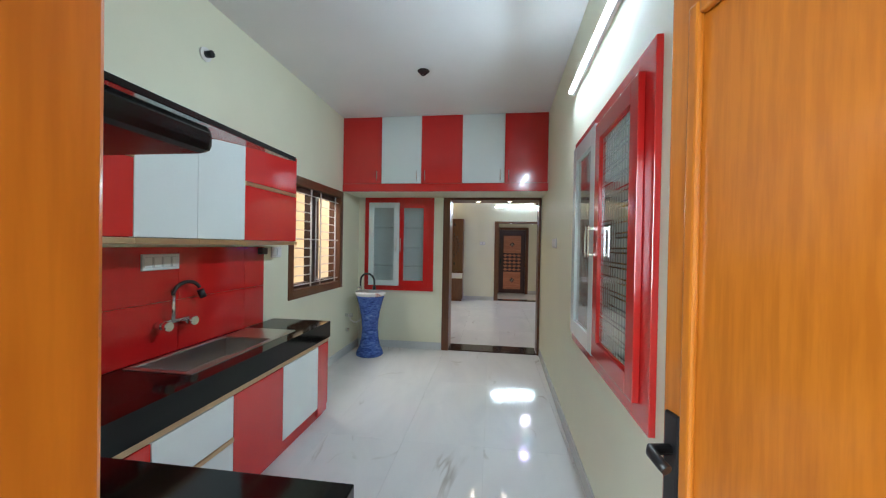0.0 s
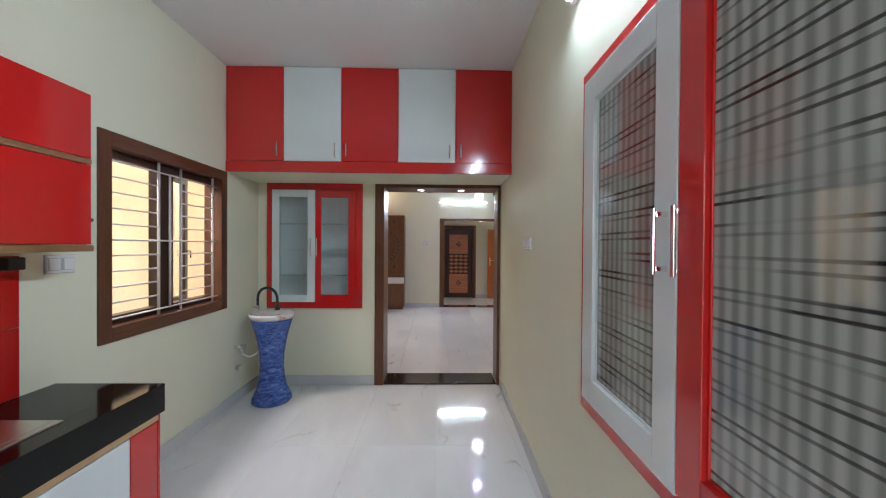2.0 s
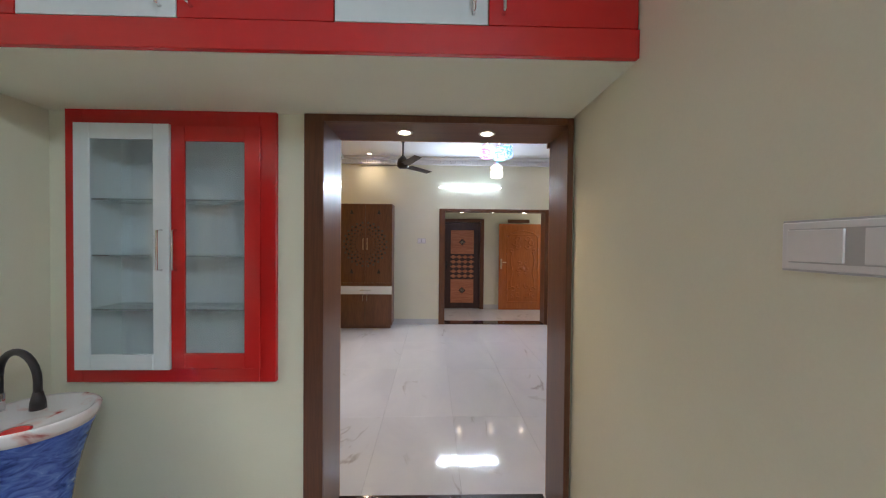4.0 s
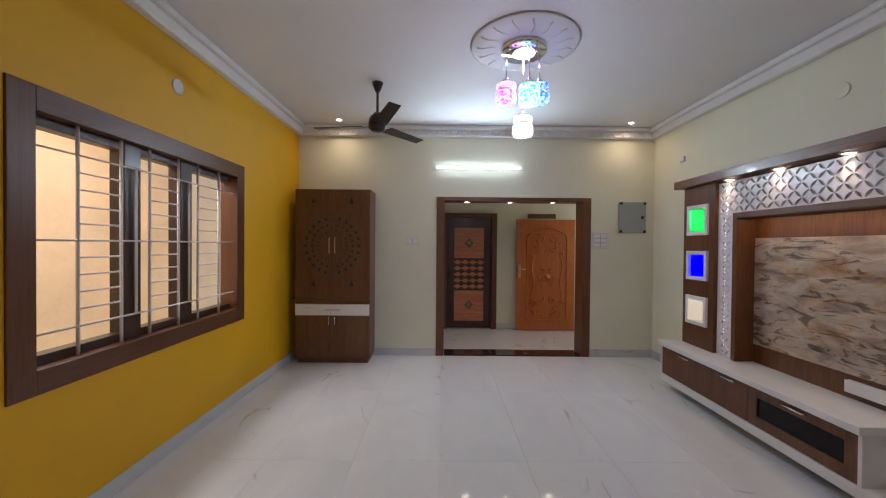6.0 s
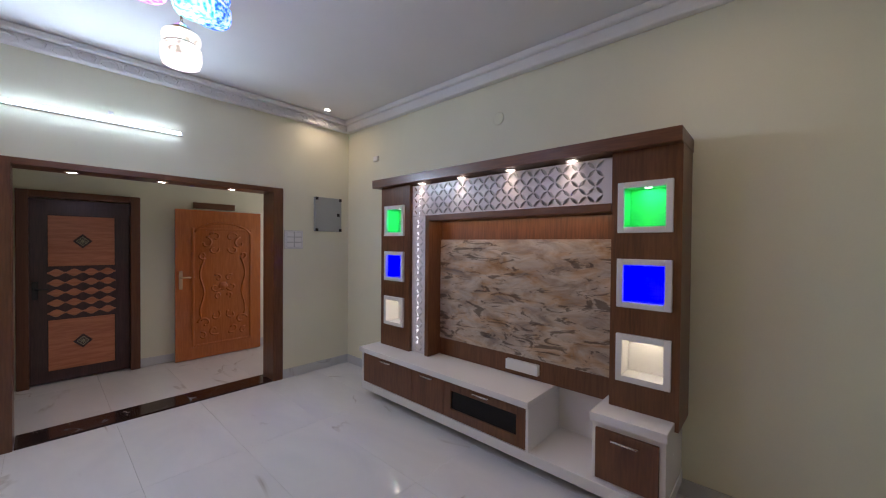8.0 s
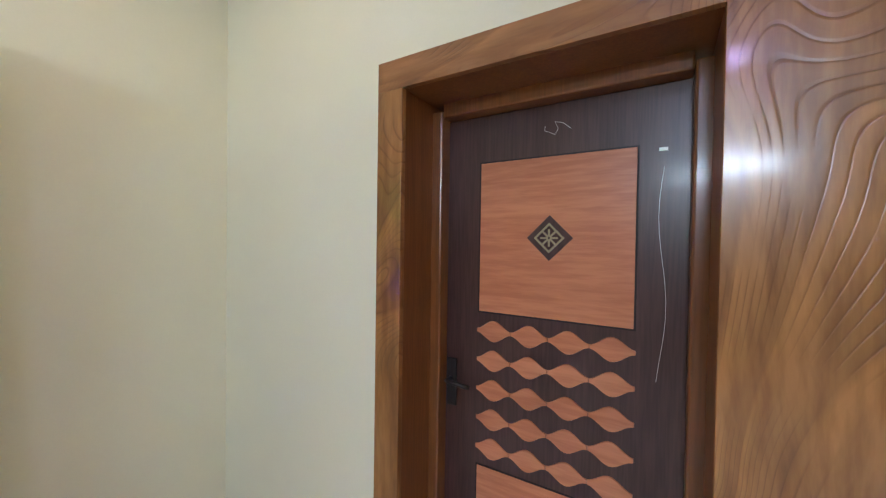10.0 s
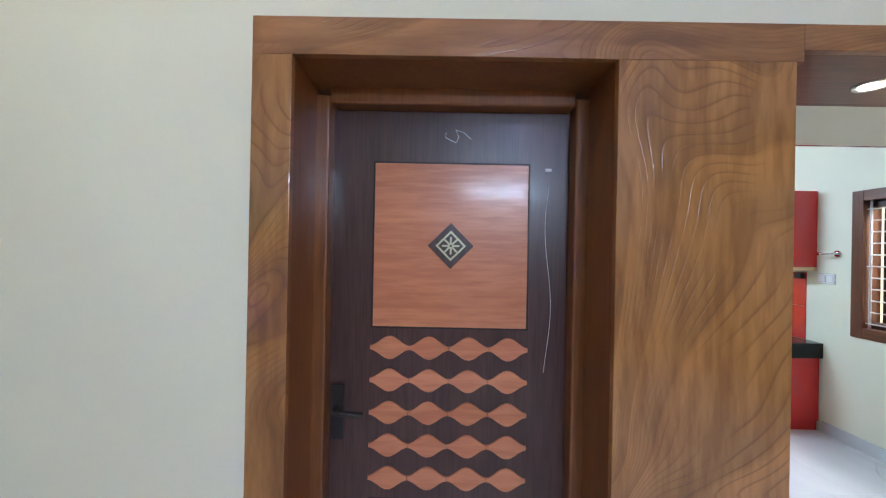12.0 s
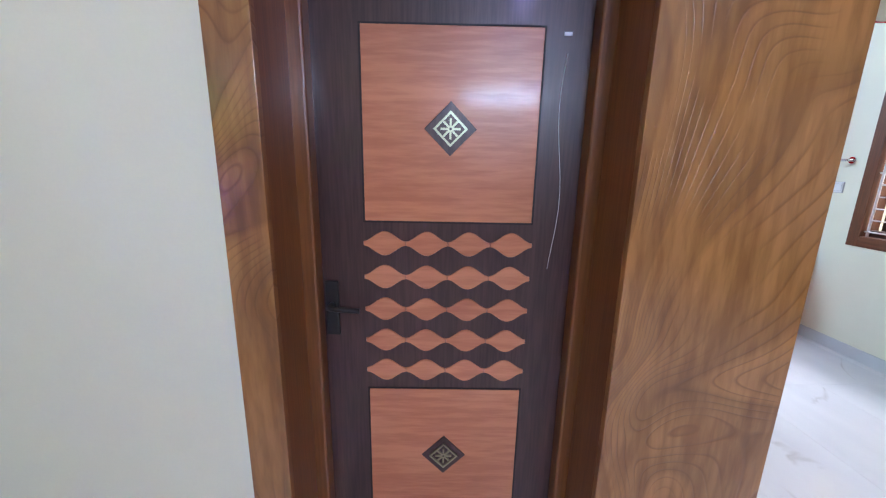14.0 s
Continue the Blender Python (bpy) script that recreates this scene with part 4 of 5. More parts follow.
for y0, y1, kind in ((2.12, 2.77, "red"), (1.72, 2.12, "white"), (1.345, 1.72, "white"), (0.72, 1.345, "red")):
    upper(y0, y1, kind)

# cooker hood over the return counter
ob = thing("cooker_hood", (-1.05, 0.3, 1.6), "black cooker hood with tinted glass canopy", "cooker hood")
part("body", boxes((-1.40, -0.675, 0.032, 0.40, 1.600, 1.647), bevel=0.015), BLACK, ob)
# canopy outline with its narrow tip is shaped to fit the camera's view
plan = [(-1.44, 0.032), (-0.675, 0.032), (-0.675, 0.64), (-0.685, 0.64), (-0.70, 0.54), (-0.73, 0.47), (-0.79, 0.44), (-1.44, 0.44)]
glass = bmesh.new()
rims = [[glass.verts.new((x, y, z)) for x, y in plan] for z in (1.648, 1.655)]
for ring in rims:
    glass.faces.new(ring)
for k in range(len(plan)):
    n = (k + 1) % len(plan)
    glass.faces.new((rims[0][k], rims[0][n], rims[1][n], rims[1][k]))
part("canopy", glass, HOODGLASS, ob, "tinted glass canopy plate, outline fitted to the view")
part("edge_strip", boxes((-0.675, -0.671, 0.032, 0.64, 1.646, 1.655)), BLACK, ob, "black canopy edge strip")
part("chimney", boxes((-1.20, -0.92, 0.032, 0.28, 1.656, 2.2), bevel=0.004), BLACK, ob)
part("filter", boxes((-1.28, -0.90, 0.08, 0.36, 1.594, 1.601), bevel=0.002), BLACKP, ob)
part("lamp_lens", boxes((-0.87, -0.78, 0.24, 0.27, 1.595, 1.601)), PLASTIC, ob)


# switches and sockets
def switch_plate(x, y, z, w, h, axis, n, label, sign=1):
    """A plate on a wall: axis is the wall's normal, sign the way it looks."""
    def row(a0, a1, z0, z1, d0, d1):
        if axis == "x":
            return (x + sign * d0, x + sign * d1, y + a0, y + a1, z + z0, z + z1)
        return (x + a0, x + a1, y + sign * d0, y + sign * d1, z + z0, z + z1)
    ob = thing("switch_plate", (x, y, z), label, "switch")
    # grey rim and rocker backing put the shadow gaps into colour
    part("shadow_gap_surround", boxes(row(-w / 2 - 0.004, w / 2 + 0.004, -h / 2 - 0.004, h / 2 + 0.004, 0, 0.006), bevel=0.001), GAPGREY, ob)
    part("plate", boxes(row(-w / 2, w / 2, -h / 2, h / 2, 0.006, 0.011), bevel=0.002), PLASTIC, ob)
    part("rocker_shadow_gap", boxes(row(-w * 0.44, w * 0.44, -h * 0.36, h * 0.36, 0.011, 0.0122)), GAPGREY, ob)
    for k in range(n):
        a = -w / 2 + w * (k + 0.12) / n
        part("rocker", boxes(row(a, a + w * 0.76 / n, -h * 0.33, h * 0.33, 0.012, 0.016), bevel=0.001), PLASTIC, ob)
    return ob


switch_plate(-2.111, 1.715, 1.335, 0.235, 0.085, "x", 4, "white four-gang socket plate on the red splashback")
switch_plate(-2.119, 2.86, 1.375, 0.14, 0.085, "x", 2, "white switch plate on the cream kitchen wall")
askew(switch_plate(0.409, 3.62, 1.50, 0.25, 0.085, "x", 2, "white switch plate beside the kitchen doorway", -1))

ob = askew(thing("tube_light", (0.40, 2.2, 2.63), "white wall tube light, lit", "tube light"))
part("batten", boxes((0.385, 0.409, 1.60, 2.70, 2.60, 2.645), bevel=0.003), PLASTIC, ob)
part("tube", rod([(0.37, 1.61, 2.622), (0.37, 2.69, 2.622)], 0.014, 12), GLOWTUBE, ob, "glowing tube")

ob = thing("ceiling_hook_box", (-0.87, 3.15, 3.05), "black round fan hook box in the ceiling", "ceiling box")
part("box", lathe([(0.05, 0), (0.056, 0.008), (0.05, 0.012)], (-0.87, 3.15, 3.047), 20), BLACKP, ob)
part("hook", rod([(-0.87 + 0.03 * math.cos(a * 0.5), 3.15, 3.045 - 0.03 * math.sin(a * 0.5)) for a in range(7)], 0.006, 8), BLACKP, ob)
ob = thing("wall_pipe_stub", (-2.11, 2.03, 2.69), "white wall pipe stub with a black cap", "pipe")
part("collar", rod([(-2.119, 2.03, 2.69), (-2.105, 2.03, 2.69)], 0.045, 20), PLASTIC, ob)
part("stub", rod([(-2.105, 2.03, 2.69), (-2.06, 2.03, 2.69)], 0.022, 14), BLACKP, ob)
single("corner_socket", boxes((-2.119, -2.07, 2.60, 2.67, 1.36, 1.415), bevel=0.006), BLACKP, "small black plug box below the wall cabinet", "plug")
ob = thing("wall_bib_tap", (-2.11, 2.98, 1.62), "small chrome wall tap below the window side", "tap")
part("flange", rod([(-2.119, 2.95, 1.60), (-2.108, 2.95, 1.60)], 0.028, 16), CHROME, ob)
part("spindle", rod([(-2.108, 2.95, 1.60), (-2.05, 2.95, 1.60), (-2.03, 2.90, 1.60), (-2.02, 2.86, 1.595)], 0.012, 10), CHROME, ob)

# pedestal wash-basin
ob = thing("pedestal_basin", (-1.82, 4.52, 0), "blue marbled ceramic pedestal wash-basin", "wash-basin")
ped = [(0.165, 0.0), (0.18, 0.015), (0.172, 0.05), (0.135, 0.13), (0.112, 0.24), (0.105, 0.36), (0.112, 0.46), (0.128, 0.57), (0.155, 0.68), (0.180, 0.765), (0.187, 0.785)]
part("pedestal", lathe(ped, (-1.80, 4.50, 0), 36, squash=(1, 1)), CERAMIC, ob)
part("bowl", lathe([(0.187, 0.785), (0.198, 0.81), (0.202, 0.83), (0.194, 0.838), (0.178, 0.832), (0.16, 0.808), (0.06, 0.796)], (-1.80, 4.50, 0), 36), BASINTOP, ob, "white printed ceramic bowl")
part("overflow", lathe([(0.045, 0.0), (0.045, 0.004), (0.03, 0.006)], (-1.78, 4.43, 0.80), 20), REDTILE, ob, "dark red drain plug")
part("tap_body", rod([(-1.95, 4.53, 0.83), (-1.95, 4.53, 0.90)], 0.016, 12), CHROME, ob, "chrome tap body")
part("tap_lever", rod([(-1.95, 4.53, 0.88), (-1.99, 4.50, 0.885)], 0.007, 8), CHROME, ob)
part("tap_spout", rod([(-1.95 + 0.105 * (1 - math.cos(a)), 4.53 - 0.03 * (1 - math.cos(a)), 0.97 + 0.10 * math.sin(a)) for a in [i * math.pi / 12 for i in range(13)]] + [(-1.74, 4.47, 0.93)], 0.013, 10), BLACKP, ob, "black flexible spout")
part("tap_nozzle", lathe([(0.024, 0.0), (0.022, 0.03), (0.014, 0.065)], (-1.74, 4.47, 0.865), 14), BLACKP, ob, "black flared nozzle")
part("tap_riser", rod([(-1.95, 4.53, 0.90), (-1.95, 4.53, 0.975)], 0.012, 10), BLACKP, ob)
ob = thing("angle_valve", (-2.1, 4.44, 0.5), "chrome angle valve with white hose", "valve")
part("valve", rod([(-2.119, 4.45, 0.52), (-2.06, 4.45, 0.52)], 0.02, 12), CHROME, ob)
part("knob", rod([(-2.06, 4.45, 0.52), (-2.03, 4.45, 0.52)], 0.03, 8), STEEL, ob)
part("hose", rod([(-2.06, 4.45, 0.51), (-2.05, 4.46, 0.45), (-2.0, 4.48, 0.42), (-1.95, 4.49, 0.44), (-1.92, 4.50, 0.48)], 0.009, 8), PLASTIC, ob)
part("outlet", rod([(-2.119, 4.47, 0.32), (-2.08, 4.47, 0.32)], 0.024, 12), CHROME, ob)

# ---- hall things ----
# television unit on the east wall
tv = thing("tv_unit", (2.6, 7.45, 0), "walnut television wall unit with lit niches and lattice", "tv unit")
part("pelmet", boxes((2.40, 2.768, 6.09, 8.80, 2.10, 2.18), bevel=0.004), WALNUTY, tv, "walnut pelmet with spotlights")
part("back_panel", boxes((2.64, 2.768, 6.47, 8.042, 0.50, 1.79)), WALNUT, tv)


def niche_column(y0, y1):
    rows, z = [], 0.50
    c = (y0 + y1) / 2
    spans = ((0.72, 1.005, CREAMW, "ivory"), (1.165, 1.455, NICHEBLUE, "blue"), (1.61, 1.91, NICHEGREEN, "green"))
    for z0, z1, _, _ in spans:
        rows.append((2.47, 2.768, y0, y1, z, z0 + 0.02))
        rows.append((2.47, 2.768, y0, c - 0.125, z0 + 0.02, z1 - 0.02))
        rows.append((2.47, 2.768, c + 0.125, y1, z0 + 0.02, z1 - 0.02))
        z = z1 - 0.02
    rows.append((2.47, 2.768, y0, y1, z, 2.10))
    cols = [part("column_panel", boxes(row), WALNUT, tv) for row in rows]
    col = cols[0]
    for z0, z1, board, word in spans:
        part("niche_frame", boxes(*frame_rows("y", c - 0.145, c + 0.145, 2.448, 2.476, z0, z1, 0.036), bevel=0.003), CREAMW, col, "white niche frame")
        # blue and green boards carry the lamp's hue in their own colour
        part("niche_lining", boxes((2.62, 2.63, c - 0.124, c + 0.124, z0 + 0.021, z1 - 0.021), (2.477, 2.62, c - 0.124, c - 0.118, z0 + 0.021, z1 - 0.021), (2.477, 2.62, c + 0.118, c + 0.124, z0 + 0.021, z1 - 0.021), (2.477, 2.62, c - 0.118, c + 0.118, z0 + 0.021, z0 + 0.027), (2.477, 2.62, c - 0.118, c + 0.118, z1 - 0.027, z1 - 0.021)), board, col, word + " niche lining, lit from above")
        part("niche_lens", lathe([(0.022, 0.0), (0.022, 0.003)], (2.545, c, z1 - 0.0305), 16), NICHELAMP, col, "small lit lens")


niche_column(6.095, 6.465)
niche_column(8.30, 8.73)


def lattice(y0, y1, z0, z1, x, a=0.11):
    """A pierced sheet: lens-shaped openings on a diagonal square net, cut through a white panel."""
    cu = bpy.data.curves.new("lattice", "CURVE")
    cu.dimensions, cu.fill_mode, cu.extrude = "2D", "BOTH", 0.006

    def ring(pts):
        s = cu.splines.new("POLY")
        s.points.add(len(pts) - 1)
        for p, q in zip(s.points, pts):
            p.co = (*q, 0, 1)
        s.use_cyclic_u = True

    ring([(y0, z0), (y1, z0), (y1, z1), (y0, z1)])
    h = a / 2
    edge = a / math.sqrt(2)
    for r in range(-1, int((z1 - z0) / h) + 2):
        for c in range(-1, int((y1 - y0) / a) + 2):
            cy, cz = y0 + (c + 0.5 * (r % 2)) * a, z0 + 0.006 + r * h
            for ang in (45, 135):
                dy, dz = math.cos(radians(ang)), math.sin(radians(ang))
                my, mz = cy + dy * edge / 2, cz + dz * edge / 2
                pts = []
                for i in range(6):
                    u = -1 + 2 * i / 5
                    pts.append((u * edge * 0.43, edge * 0.145 * (1 - u * u)))
                pts += [(-p, -q) for p, q in pts[1:-1]]
                world_pts = [(my + p * dy - q * dz, mz + p * dz + q * dy) for p, q in pts]
                if all(y0 + 0.006 < p < y1 - 0.006 and z0 + 0.006 < q < z1 - 0.006 for p, q in world_pts):
                    ring(world_pts)
    tmp = bpy.data.objects.new("lattice", cu)
    me = bpy.data.meshes.new_from_object(tmp)
    bpy.data.objects.remove(tmp)
    bm = bmesh.new()
    bm.from_mesh(me)
    bpy.data.meshes.remove(me)
    turned(bm, Matrix(((0, 0, 1, x), (1, 0, 0, 0), (0, 1, 0, 0), (0, 0, 0, 1))))
    return part("lattice_panel", bm, LATTICE, tv, "white pierced floral lattice")


lattice(6.468, 8.297, 1.798, 2.085, 2.51)
lattice(8.092, 8.297, 0.505, 1.795, 2.51)
part("lattice_back", boxes((2.56, 2.70, 6.468, 8.297, 1.798, 2.098), (2.56, 2.70, 8.092, 8.297, 0.503, 1.798)), GAPGREY, tv)
part("led_strip", boxes((2.548, 2.558, 8.255, 8.27, 0.55, 2.05)), GLOWLED, tv, "white led strip behind the lattice")
part("inner_frame", boxes((2.47, 2.70, 8.042, 8.090, 0.505, 1.795), bevel=0.003), WALNUT, tv)
part("inner_frame", boxes((2.47, 2.70, 6.468, 8.042, 1.745, 1.795), bevel=0.003), WALNUTY, tv)
part("stone_sheet", boxes((2.625, 2.639, 6.475, 8.038, 0.66, 1.575), bevel=0.002), STONE, tv, "layered sandstone look sheet")
part("socket_box", boxes((2.60, 2.639, 7.02, 7.30, 0.545, 0.625), bevel=0.004), PLASTIC, tv, "white socket box")
for ly in (6.73, 7.21, 7.69, 8.17):
    disc_light(2.50, ly, 2.10, "television unit spotlights")

# low bench under it
be = thing("tv_bench", (2.55, 7.45, 0.08), "white and walnut low television bench with drawers", "tv bench")
part("base_board", boxes((2.275, 2.768, 6.12, 8.78, 0.08, 0.152), bevel=0.004), CREAMW, be)
part("plinth", boxes((2.45, 2.76, 6.2, 8.75, 0.0, 0.08)), BLACKP, be)
part("top", boxes((2.245, 2.70, 6.90, 8.79, 0.452, 0.50), bevel=0.004), CREAMW, be)
for row in ((2.275, 2.768, 6.91, 6.93, 0.152, 0.452), (2.275, 2.768, 8.76, 8.78, 0.152, 0.452), (2.745, 2.768, 6.51, 6.91, 0.152, 0.50)):
    part("side", boxes(row), CREAMW, be)
part("body", boxes((2.305, 2.768, 6.93, 8.76, 0.152, 0.452)), WALNUT, be)
for y0, y1 in ((8.06, 8.758), (7.68, 8.057)):
    d = part("drawer_front", boxes((2.282, 2.305, y0, y1, 0.155, 0.449), bevel=0.002), WALNUT, be)
    part("handle", rod([(2.282, (y0 + y1) / 2 - 0.07, 0.415), (2.260, (y0 + y1) / 2 - 0.06, 0.415), (2.260, (y0 + y1) / 2 + 0.06, 0.415), (2.282, (y0 + y1) / 2 + 0.07, 0.415)], 0.006, 8), CHROME, d)
d = part("drawer_front", boxes(*frame_rows("y", 6.932, 7.677, 2.282, 2.305, 0.155, 0.449, 0.075), bevel=0.002), WALNUT, be)
part("black_glass", boxes((2.294, 2.304, 7.005, 7.605, 0.228, 0.376)), BLACK, d, "black glass insert")
part("handle", rod([(2.282, 7.23, 0.415), (2.260, 7.24, 0.415), (2.260, 7.37, 0.415), (2.282, 7.38, 0.415)], 0.006, 8), CHROME, d)
cb = thing("tv_side_cabinet", (2.5, 6.31, 0.15), "small white cabinet with a walnut door beside the bench", "cabinet")
part("body", boxes((2.318, 2.768, 6.125, 6.51, 0.152, 0.50), bevel=0.003), CREAMW, cb)
part("top", boxes((2.29, 2.768, 6.115, 6.515, 0.50, 0.552), bevel=0.004), CREAMW, cb)
d = part("door", boxes((2.30, 2.318, 6.155, 6.485, 0.17, 0.465), bevel=0.002), WALNUT, cb)
part("handle", rod([(2.30, 6.25, 0.42), (2.278, 6.26, 0.42), (2.278, 6.39, 0.42), (2.30, 6.40, 0.42)], 0.006, 8), CHROME, d)

# pooja cupboard
pc = thing("prayer_cupboard", (-1.44, 9.6, 0), "tall walnut prayer cupboard with pierced doors and white drawer", "cupboard")
part("body", boxes((-1.903, -0.975, 9.455, 9.798, 0.06, 2.175), bevel=0.002), WALNUT, pc)
part("plinth", boxes((-1.88, -1.0, 9.47, 9.798, 0.0, 0.06)), WALNUT, pc)
part("shelf_edge", boxes((-1.925, -0.965, 9.42, 9.455, 0.772, 0.80), bevel=0.003), WALNUTY, pc)
dw = part("drawer_front", boxes((-1.90, -0.978, 9.432, 9.455, 0.602, 0.742), bevel=0.002), CREAMW, pc, "white drawer front")
part("handle", rod([(-1.53, 9.432, 0.675), (-1.52, 9.408, 0.675), (-1.35, 9.408, 0.675), (-1.34, 9.432, 0.675)], 0.006, 8), CHROME, dw)
for s, (x0, x1) in ((-1, (-1.901, -1.441)), (1, (-1.437, -0.977))):
    lo = part("door", boxes((x0, x1, 9.434, 9.455, 0.065, 0.597), bevel=0.002), WALNUT, pc)
    bar_handle(lo, -1.439 + s * 0.035, 9.434, 0.49, 0.585, -0.022)
    up = part("door", boxes((x0, x1, 9.434, 9.455, 0.803, 2.172), bevel=0.002), WALNUT, pc)
    bar_handle(up, -1.439 + s * 0.035, 9.434, 1.38, 1.57, -0.025, metal=BRASS)
    for z in (1.0, 2.03):
        bell = lathe([(0.03, 0.0), (0.026, 0.012), (0.017, 0.04), (0.007, 0.062), (0.004, 0.075)], (-1.439 + s * 0.235, 9.432, z - 0.035), 12, squash=(1, 0.25))
        part("bell_cutout", bell, BLACKP, up, "dark bell-shaped cutout")
    for ring in range(7):
        n = 12
        rr, r0 = 0.14 + ring * 0.038, 0.007 + ring * 0.0024
        dot_mesh = None
        for k in range(n):
            ang = math.pi * (k + 0.5 + 0.5 * (ring % 2)) / n
            px, pz = -1.439 + s * rr * math.sin(ang), 1.47 + rr * 1.03 * math.cos(ang)
            if ang > math.pi or abs(px + 1.439) <= 0.03 or not x0 + 0.02 < px < x1 - 0.02:
                continue
            if dot_mesh is None:
                dot_mesh = mesh_of("feather_dot", turned(lathe([(r0, 0), (r0, 0.0015)], (0, 0, 0), 10), Matrix.Rotation(radians(90), 4, "X")), BLACKP if ring % 2 else INLAY)
            dot = new("feather_dot", dot_mesh)
            dot.parent = up
            dot.location = (px, 9.4335, pz)

# ceiling fan
fx, fy = -0.715, 8.45
fan = thing("ceiling_fan", (fx, fy, 3.05), "dark brown three-blade ceiling fan at rest", "ceiling fan")
part("canopy", lathe([(0.022, -0.09), (0.045, -0.03), (0.055, 0.0)], (fx, fy, 3.058), 24), FANBROWN, fan)
part("downrod", rod([(fx, fy, 2.97), (fx, fy, 2.74)], 0.012, 12), FANBROWN, fan)
part("motor", lathe([(0.03, 0.10), (0.045, 0.08), (0.075, 0.05), (0.085, 0.0), (0.085, -0.05), (0.06, -0.075), (0.0, -0.08)], (fx, fy, 2.67), 28), FANBROWN, fan)
for ang in (173, 293, 53):
    bm = boxes((0.07, 0.14, -0.02, 0.02, -0.003, 0.003), (0.13, 0.63, -0.065, 0.065, -0.004, 0.004), bevel=0.0035)
    for v in bm.verts:
        if v.co.x > 0.5:
            v.co.y *= 0.8
    part("blade", turned(bm, pose(fx, fy, 2.635, 0, 0, ang) @ pose(0, 0, 0, -10, 0, 0)), FANBROWN, fan)

# pendant cluster
px, py = 0.55, 7.76
ros = thing("ceiling_rose", (px, py, 3.05), "white plaster ceiling rose with scroll relief", "ceiling rose")
part("disc", lathe([(0.0, -0.03), (0.30, -0.026), (0.36, -0.02), (0.40, -0.008), (0.42, 0.0)], (px, py, 3.058), 48), PLASTER, ros)
for k in range(16):
    a = k * math.tau / 16
    part("scroll_ridge", rod([(px + (0.22 + 0.03 * i) * math.cos(a + 0.05 * math.sin(i)), py + (0.22 + 0.03 * i) * math.sin(a + 0.05 * math.sin(i * 1.3)), 3.034) for i in range(6)], 0.006, 5), PLASTER, ros)
pl = thing("pendant_light", (px, py, 3.0), "cluster pendant light with coloured crystal shades, lit", "pendant light")
part("base_plate", lathe([(0.0, -0.035), (0.17, -0.035), (0.18, -0.02), (0.18, 0.0)], (px, py, 3.03), 40), CHROME, pl)
part("glow_disc", lathe([(0.085, -0.006), (0.085, 0.0)], (px, py, 2.995), 32), GLOWROSE, pl, "glowing violet disc")
for (dx, dy, z), sm in zip(((-0.14, -0.02, 2.67), (0.02, -0.10, 2.63), (0.13, 0.03, 2.69), (0.0, 0.02, 2.43)), SHADES):
    cx, cy = px + dx, py + dy
    sh = part("shade", lathe([(0.050, 0.080), (0.074, 0.070), (0.079, 0.045), (0.068, 0.020), (0.081, 0.0), (0.083, -0.045), (0.072, -0.072), (0.050, -0.080)], (cx, cy, z), 14), sm, pl, "lit faceted crystal shade")
    part("band", lathe([(0.066, -0.008), (0.071, 0.0), (0.066, 0.008)], (cx, cy, z + 0.020), 14), CHROME, sh, "chrome waist band")
    for f in sh.data.polygons:
        f.use_smooth = False
    part("cap", lathe([(0.022, 0.0), (0.042, 0.015), (0.012, 0.045)], (cx, cy, z + 0.080), 16), CHROME, pl)
    part("cable", rod([(cx, cy, z + 0.10), (cx, cy, 2.996)], 0.005, 6), CHROME, pl)

# the third downlight is unseen, placed to go with the added spot
for lx, ly in ((-1.39, 9.52), (2.31, 9.53), (2.05, 5.95)):
    disc_light(lx, ly, 3.062, "hall ceiling downlights")

ob = thing("tube_light", (0.4, 9.78, 2.52), "white wall tube light over the portal, lit", "tube light")
part("batten", boxes((-0.17, 0.985, 9.778, 9.80, 2.508, 2.540), bevel=0.003), PLASTIC, ob)
part("tube", rod([(-0.15, 9.762, 2.525), (0.965, 9.762, 2.525)], 0.012, 12), GLOWTUBE, ob, "glowing tube")
single("cable_stub", rod([(0.49, 9.80, 2.57), (0.49, 9.77, 2.575), (0.49, 9.765, 2.60)], 0.018, 10), PLASTIC, "small white cable outlet above the tube light", "outlet")

switch_plate(-0.475, 9.80, 1.54, 0.14, 0.085, "y", 2, "white switch plate beside the prayer cupboard", -1)
ob = thing("switch_board", (2.05, 9.8, 1.57), "large white switch board with six switches", "switch")
# rim and rocker backing again draw shadow gaps in grey
part("shadow_gap_surround", boxes((1.941, 2.154, 9.792, 9.80, 1.466, 1.674)), GAPGREY, ob)
part("plate", boxes((1.945, 2.15, 9.7875, 9.792, 1.47, 1.67), bevel=0.002), PLASTIC, ob)
part("rocker_shadow_gap", boxes((1.960, 2.135, 9.7862, 9.7875, 1.480, 1.660)), GAPGREY, ob)
for r in range(3):
    for c in range(2):
        part("rocker", boxes((1.965 + c * 0.09, 2.04 + c * 0.09, 9.780, 9.786, 1.485 + r * 0.06, 1.535 + r * 0.06), bevel=0.001), PLASTIC, ob)
ob = thing("fuse_box", (2.46, 9.8, 1.87), "grey metal fuse box with black corners", "fuse box")
part("case", boxes((2.29, 2.64, 9.755, 9.80, 1.675, 2.085), bevel=0.005), GREYBOX, ob)
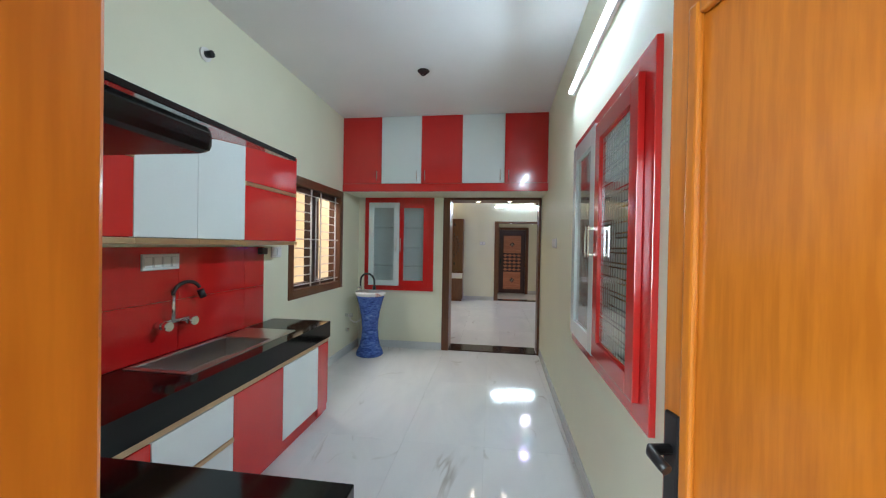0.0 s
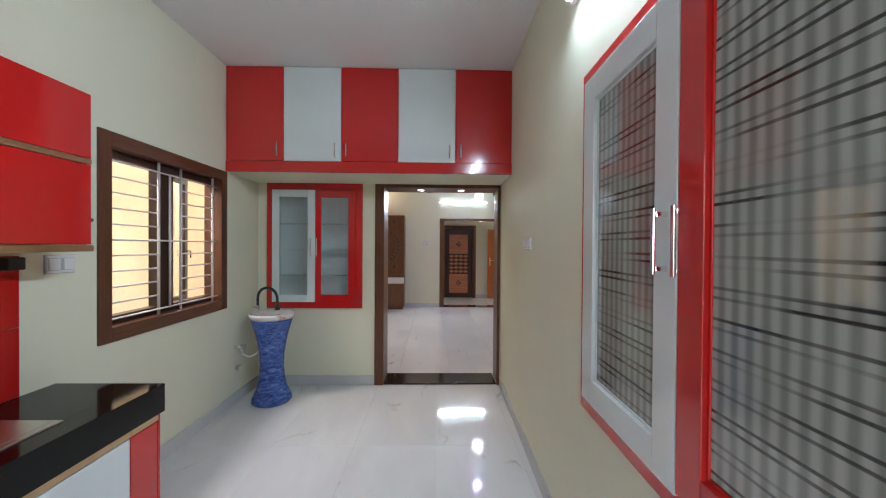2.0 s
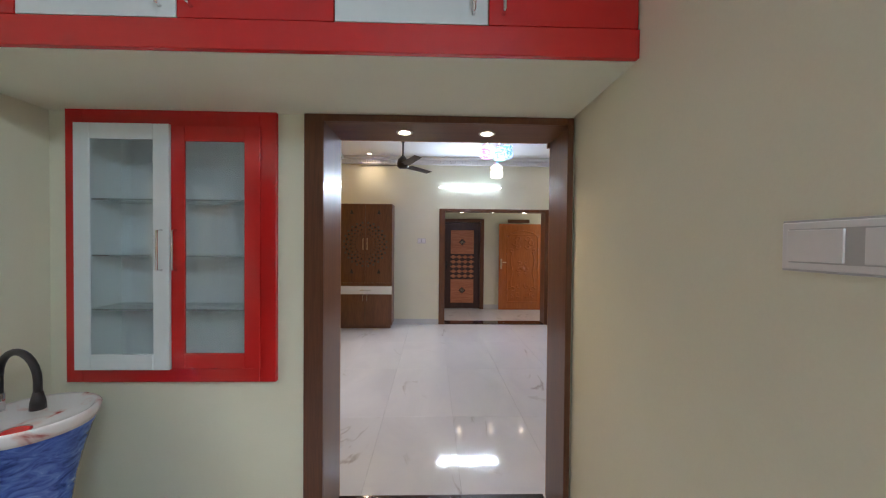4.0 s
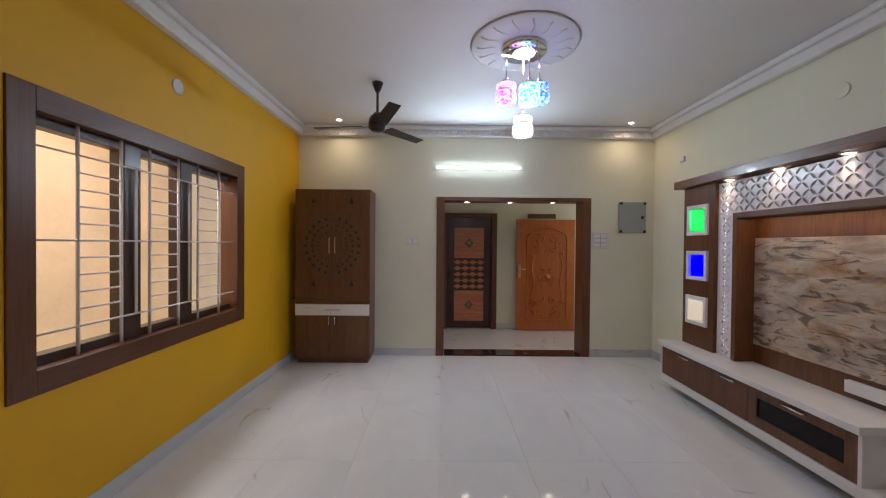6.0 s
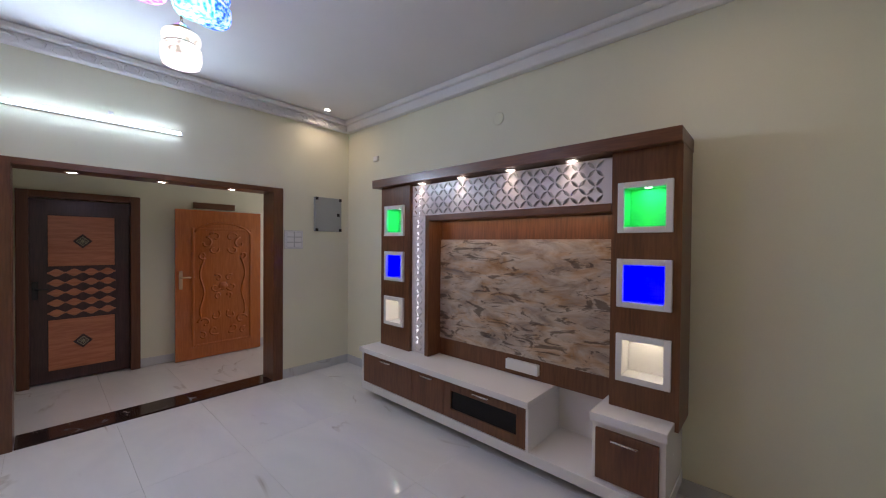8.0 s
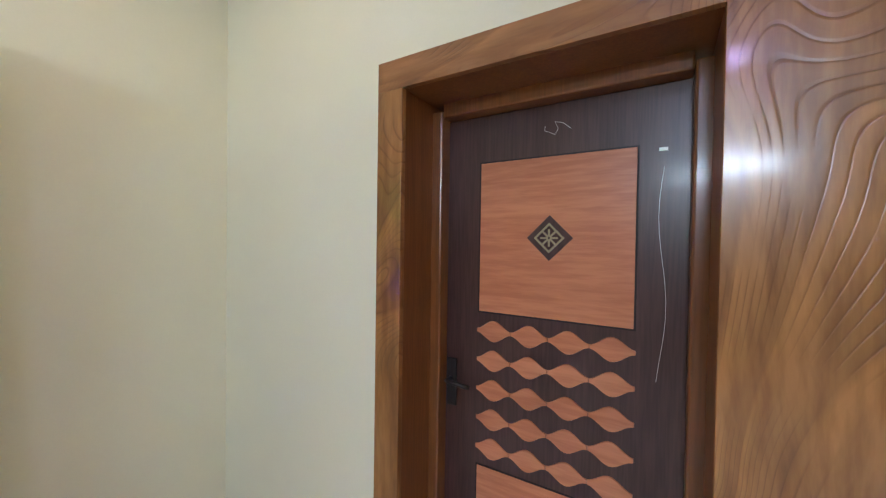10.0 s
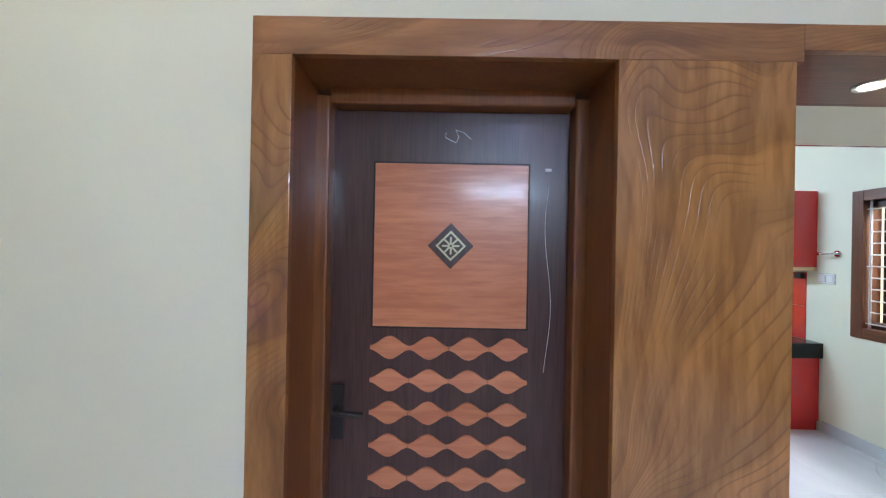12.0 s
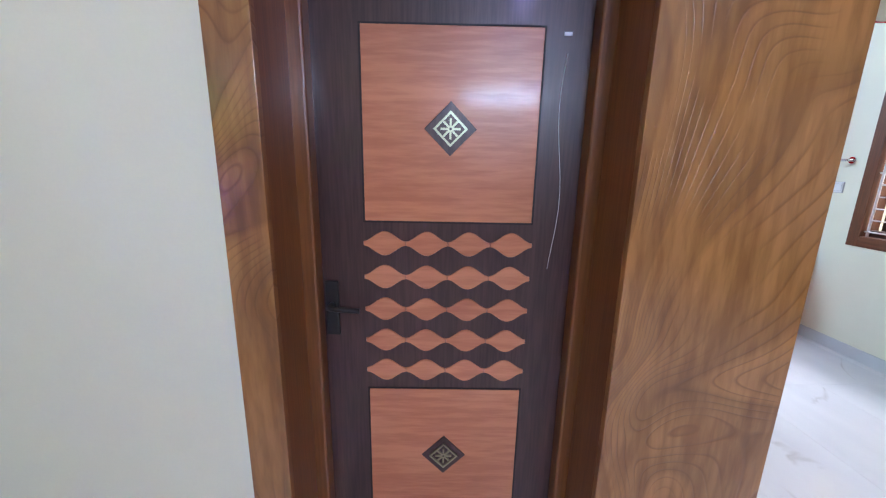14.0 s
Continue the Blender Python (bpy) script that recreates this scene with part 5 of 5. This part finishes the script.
for cx in (2.29, 2.605):
    for cz in (1.675, 2.05):
        part("corner", boxes((cx, cx + 0.035, 9.748, 9.756, cz, cz + 0.035), bevel=0.003), BLACKP, ob)
part("latch", boxes((2.575, 2.61, 9.745, 9.756, 1.86, 1.90), bevel=0.004), BLACKP, ob)
single("cable_outlet", boxes((2.745, 2.77, 9.17, 9.25, 2.50, 2.56), bevel=0.006), PLASTIC, "small white cable outlet on the east wall", "outlet")
single("wall_cover_plate", lathe([(0.05, 0), (0.055, 0.006), (0.05, 0.01)], (0, 0, 0), 24), PLASTIC, "round white blank cover on the yellow wall", "cover").matrix_world = pose(-2.0, 7.55, 2.62, 0, 90, 0)
single("wall_cover_plate", lathe([(0.05, 0), (0.055, 0.006), (0.05, 0.01)], (0, 0, 0), 24), WALL, "round cream blank cover above the television unit", "cover").matrix_world = pose(2.77, 7.5, 2.62, 0, -90, 0)

# ---- floor tiles, laid last ----
def tiles(x0, x1, y0, y1, sx, sy, ox, oy):
    made = {}
    i = math.floor((x0 - ox) / sx)
    while ox + i * sx < x1 - 1e-6:
        j = math.floor((y0 - oy) / sy)
        while oy + j * sy < y1 - 1e-6:
            a, b = max(x0, ox + i * sx), min(x1, ox + (i + 1) * sx)
            c, d = max(y0, oy + j * sy), min(y1, oy + (j + 1) * sy)
            w, l = round(b - a, 4), round(d - c, 4)
            if w > 0.01 and l > 0.01:
                if (w, l) not in made:
                    made[(w, l)] = mesh_of("tile", boxes((0.0006, w - 0.0006, 0.0006, l - 0.0006, -0.010, 0.0), bevel=0.0006), TILE)
                t = new("tile", made[(w, l)])
                t.location = (a, c, 0)
                t.parent = floor
            j += 1
        i += 1


tiles(-2.12, 0.41, 0.03, 5.0, 0.6, 1.2, -0.25, 0.1)
tiles(-2.0, 2.77, 5.0, 9.9, 0.6, 1.2, -0.08, 5.0)
tiles(-1.5, 3.6, 9.9, 11.5, 0.6, 1.2, -0.08, 9.9)
tiles(-2.15, 1.6, -2.3, 0.03, 0.6, 1.2, -0.25, -2.3)
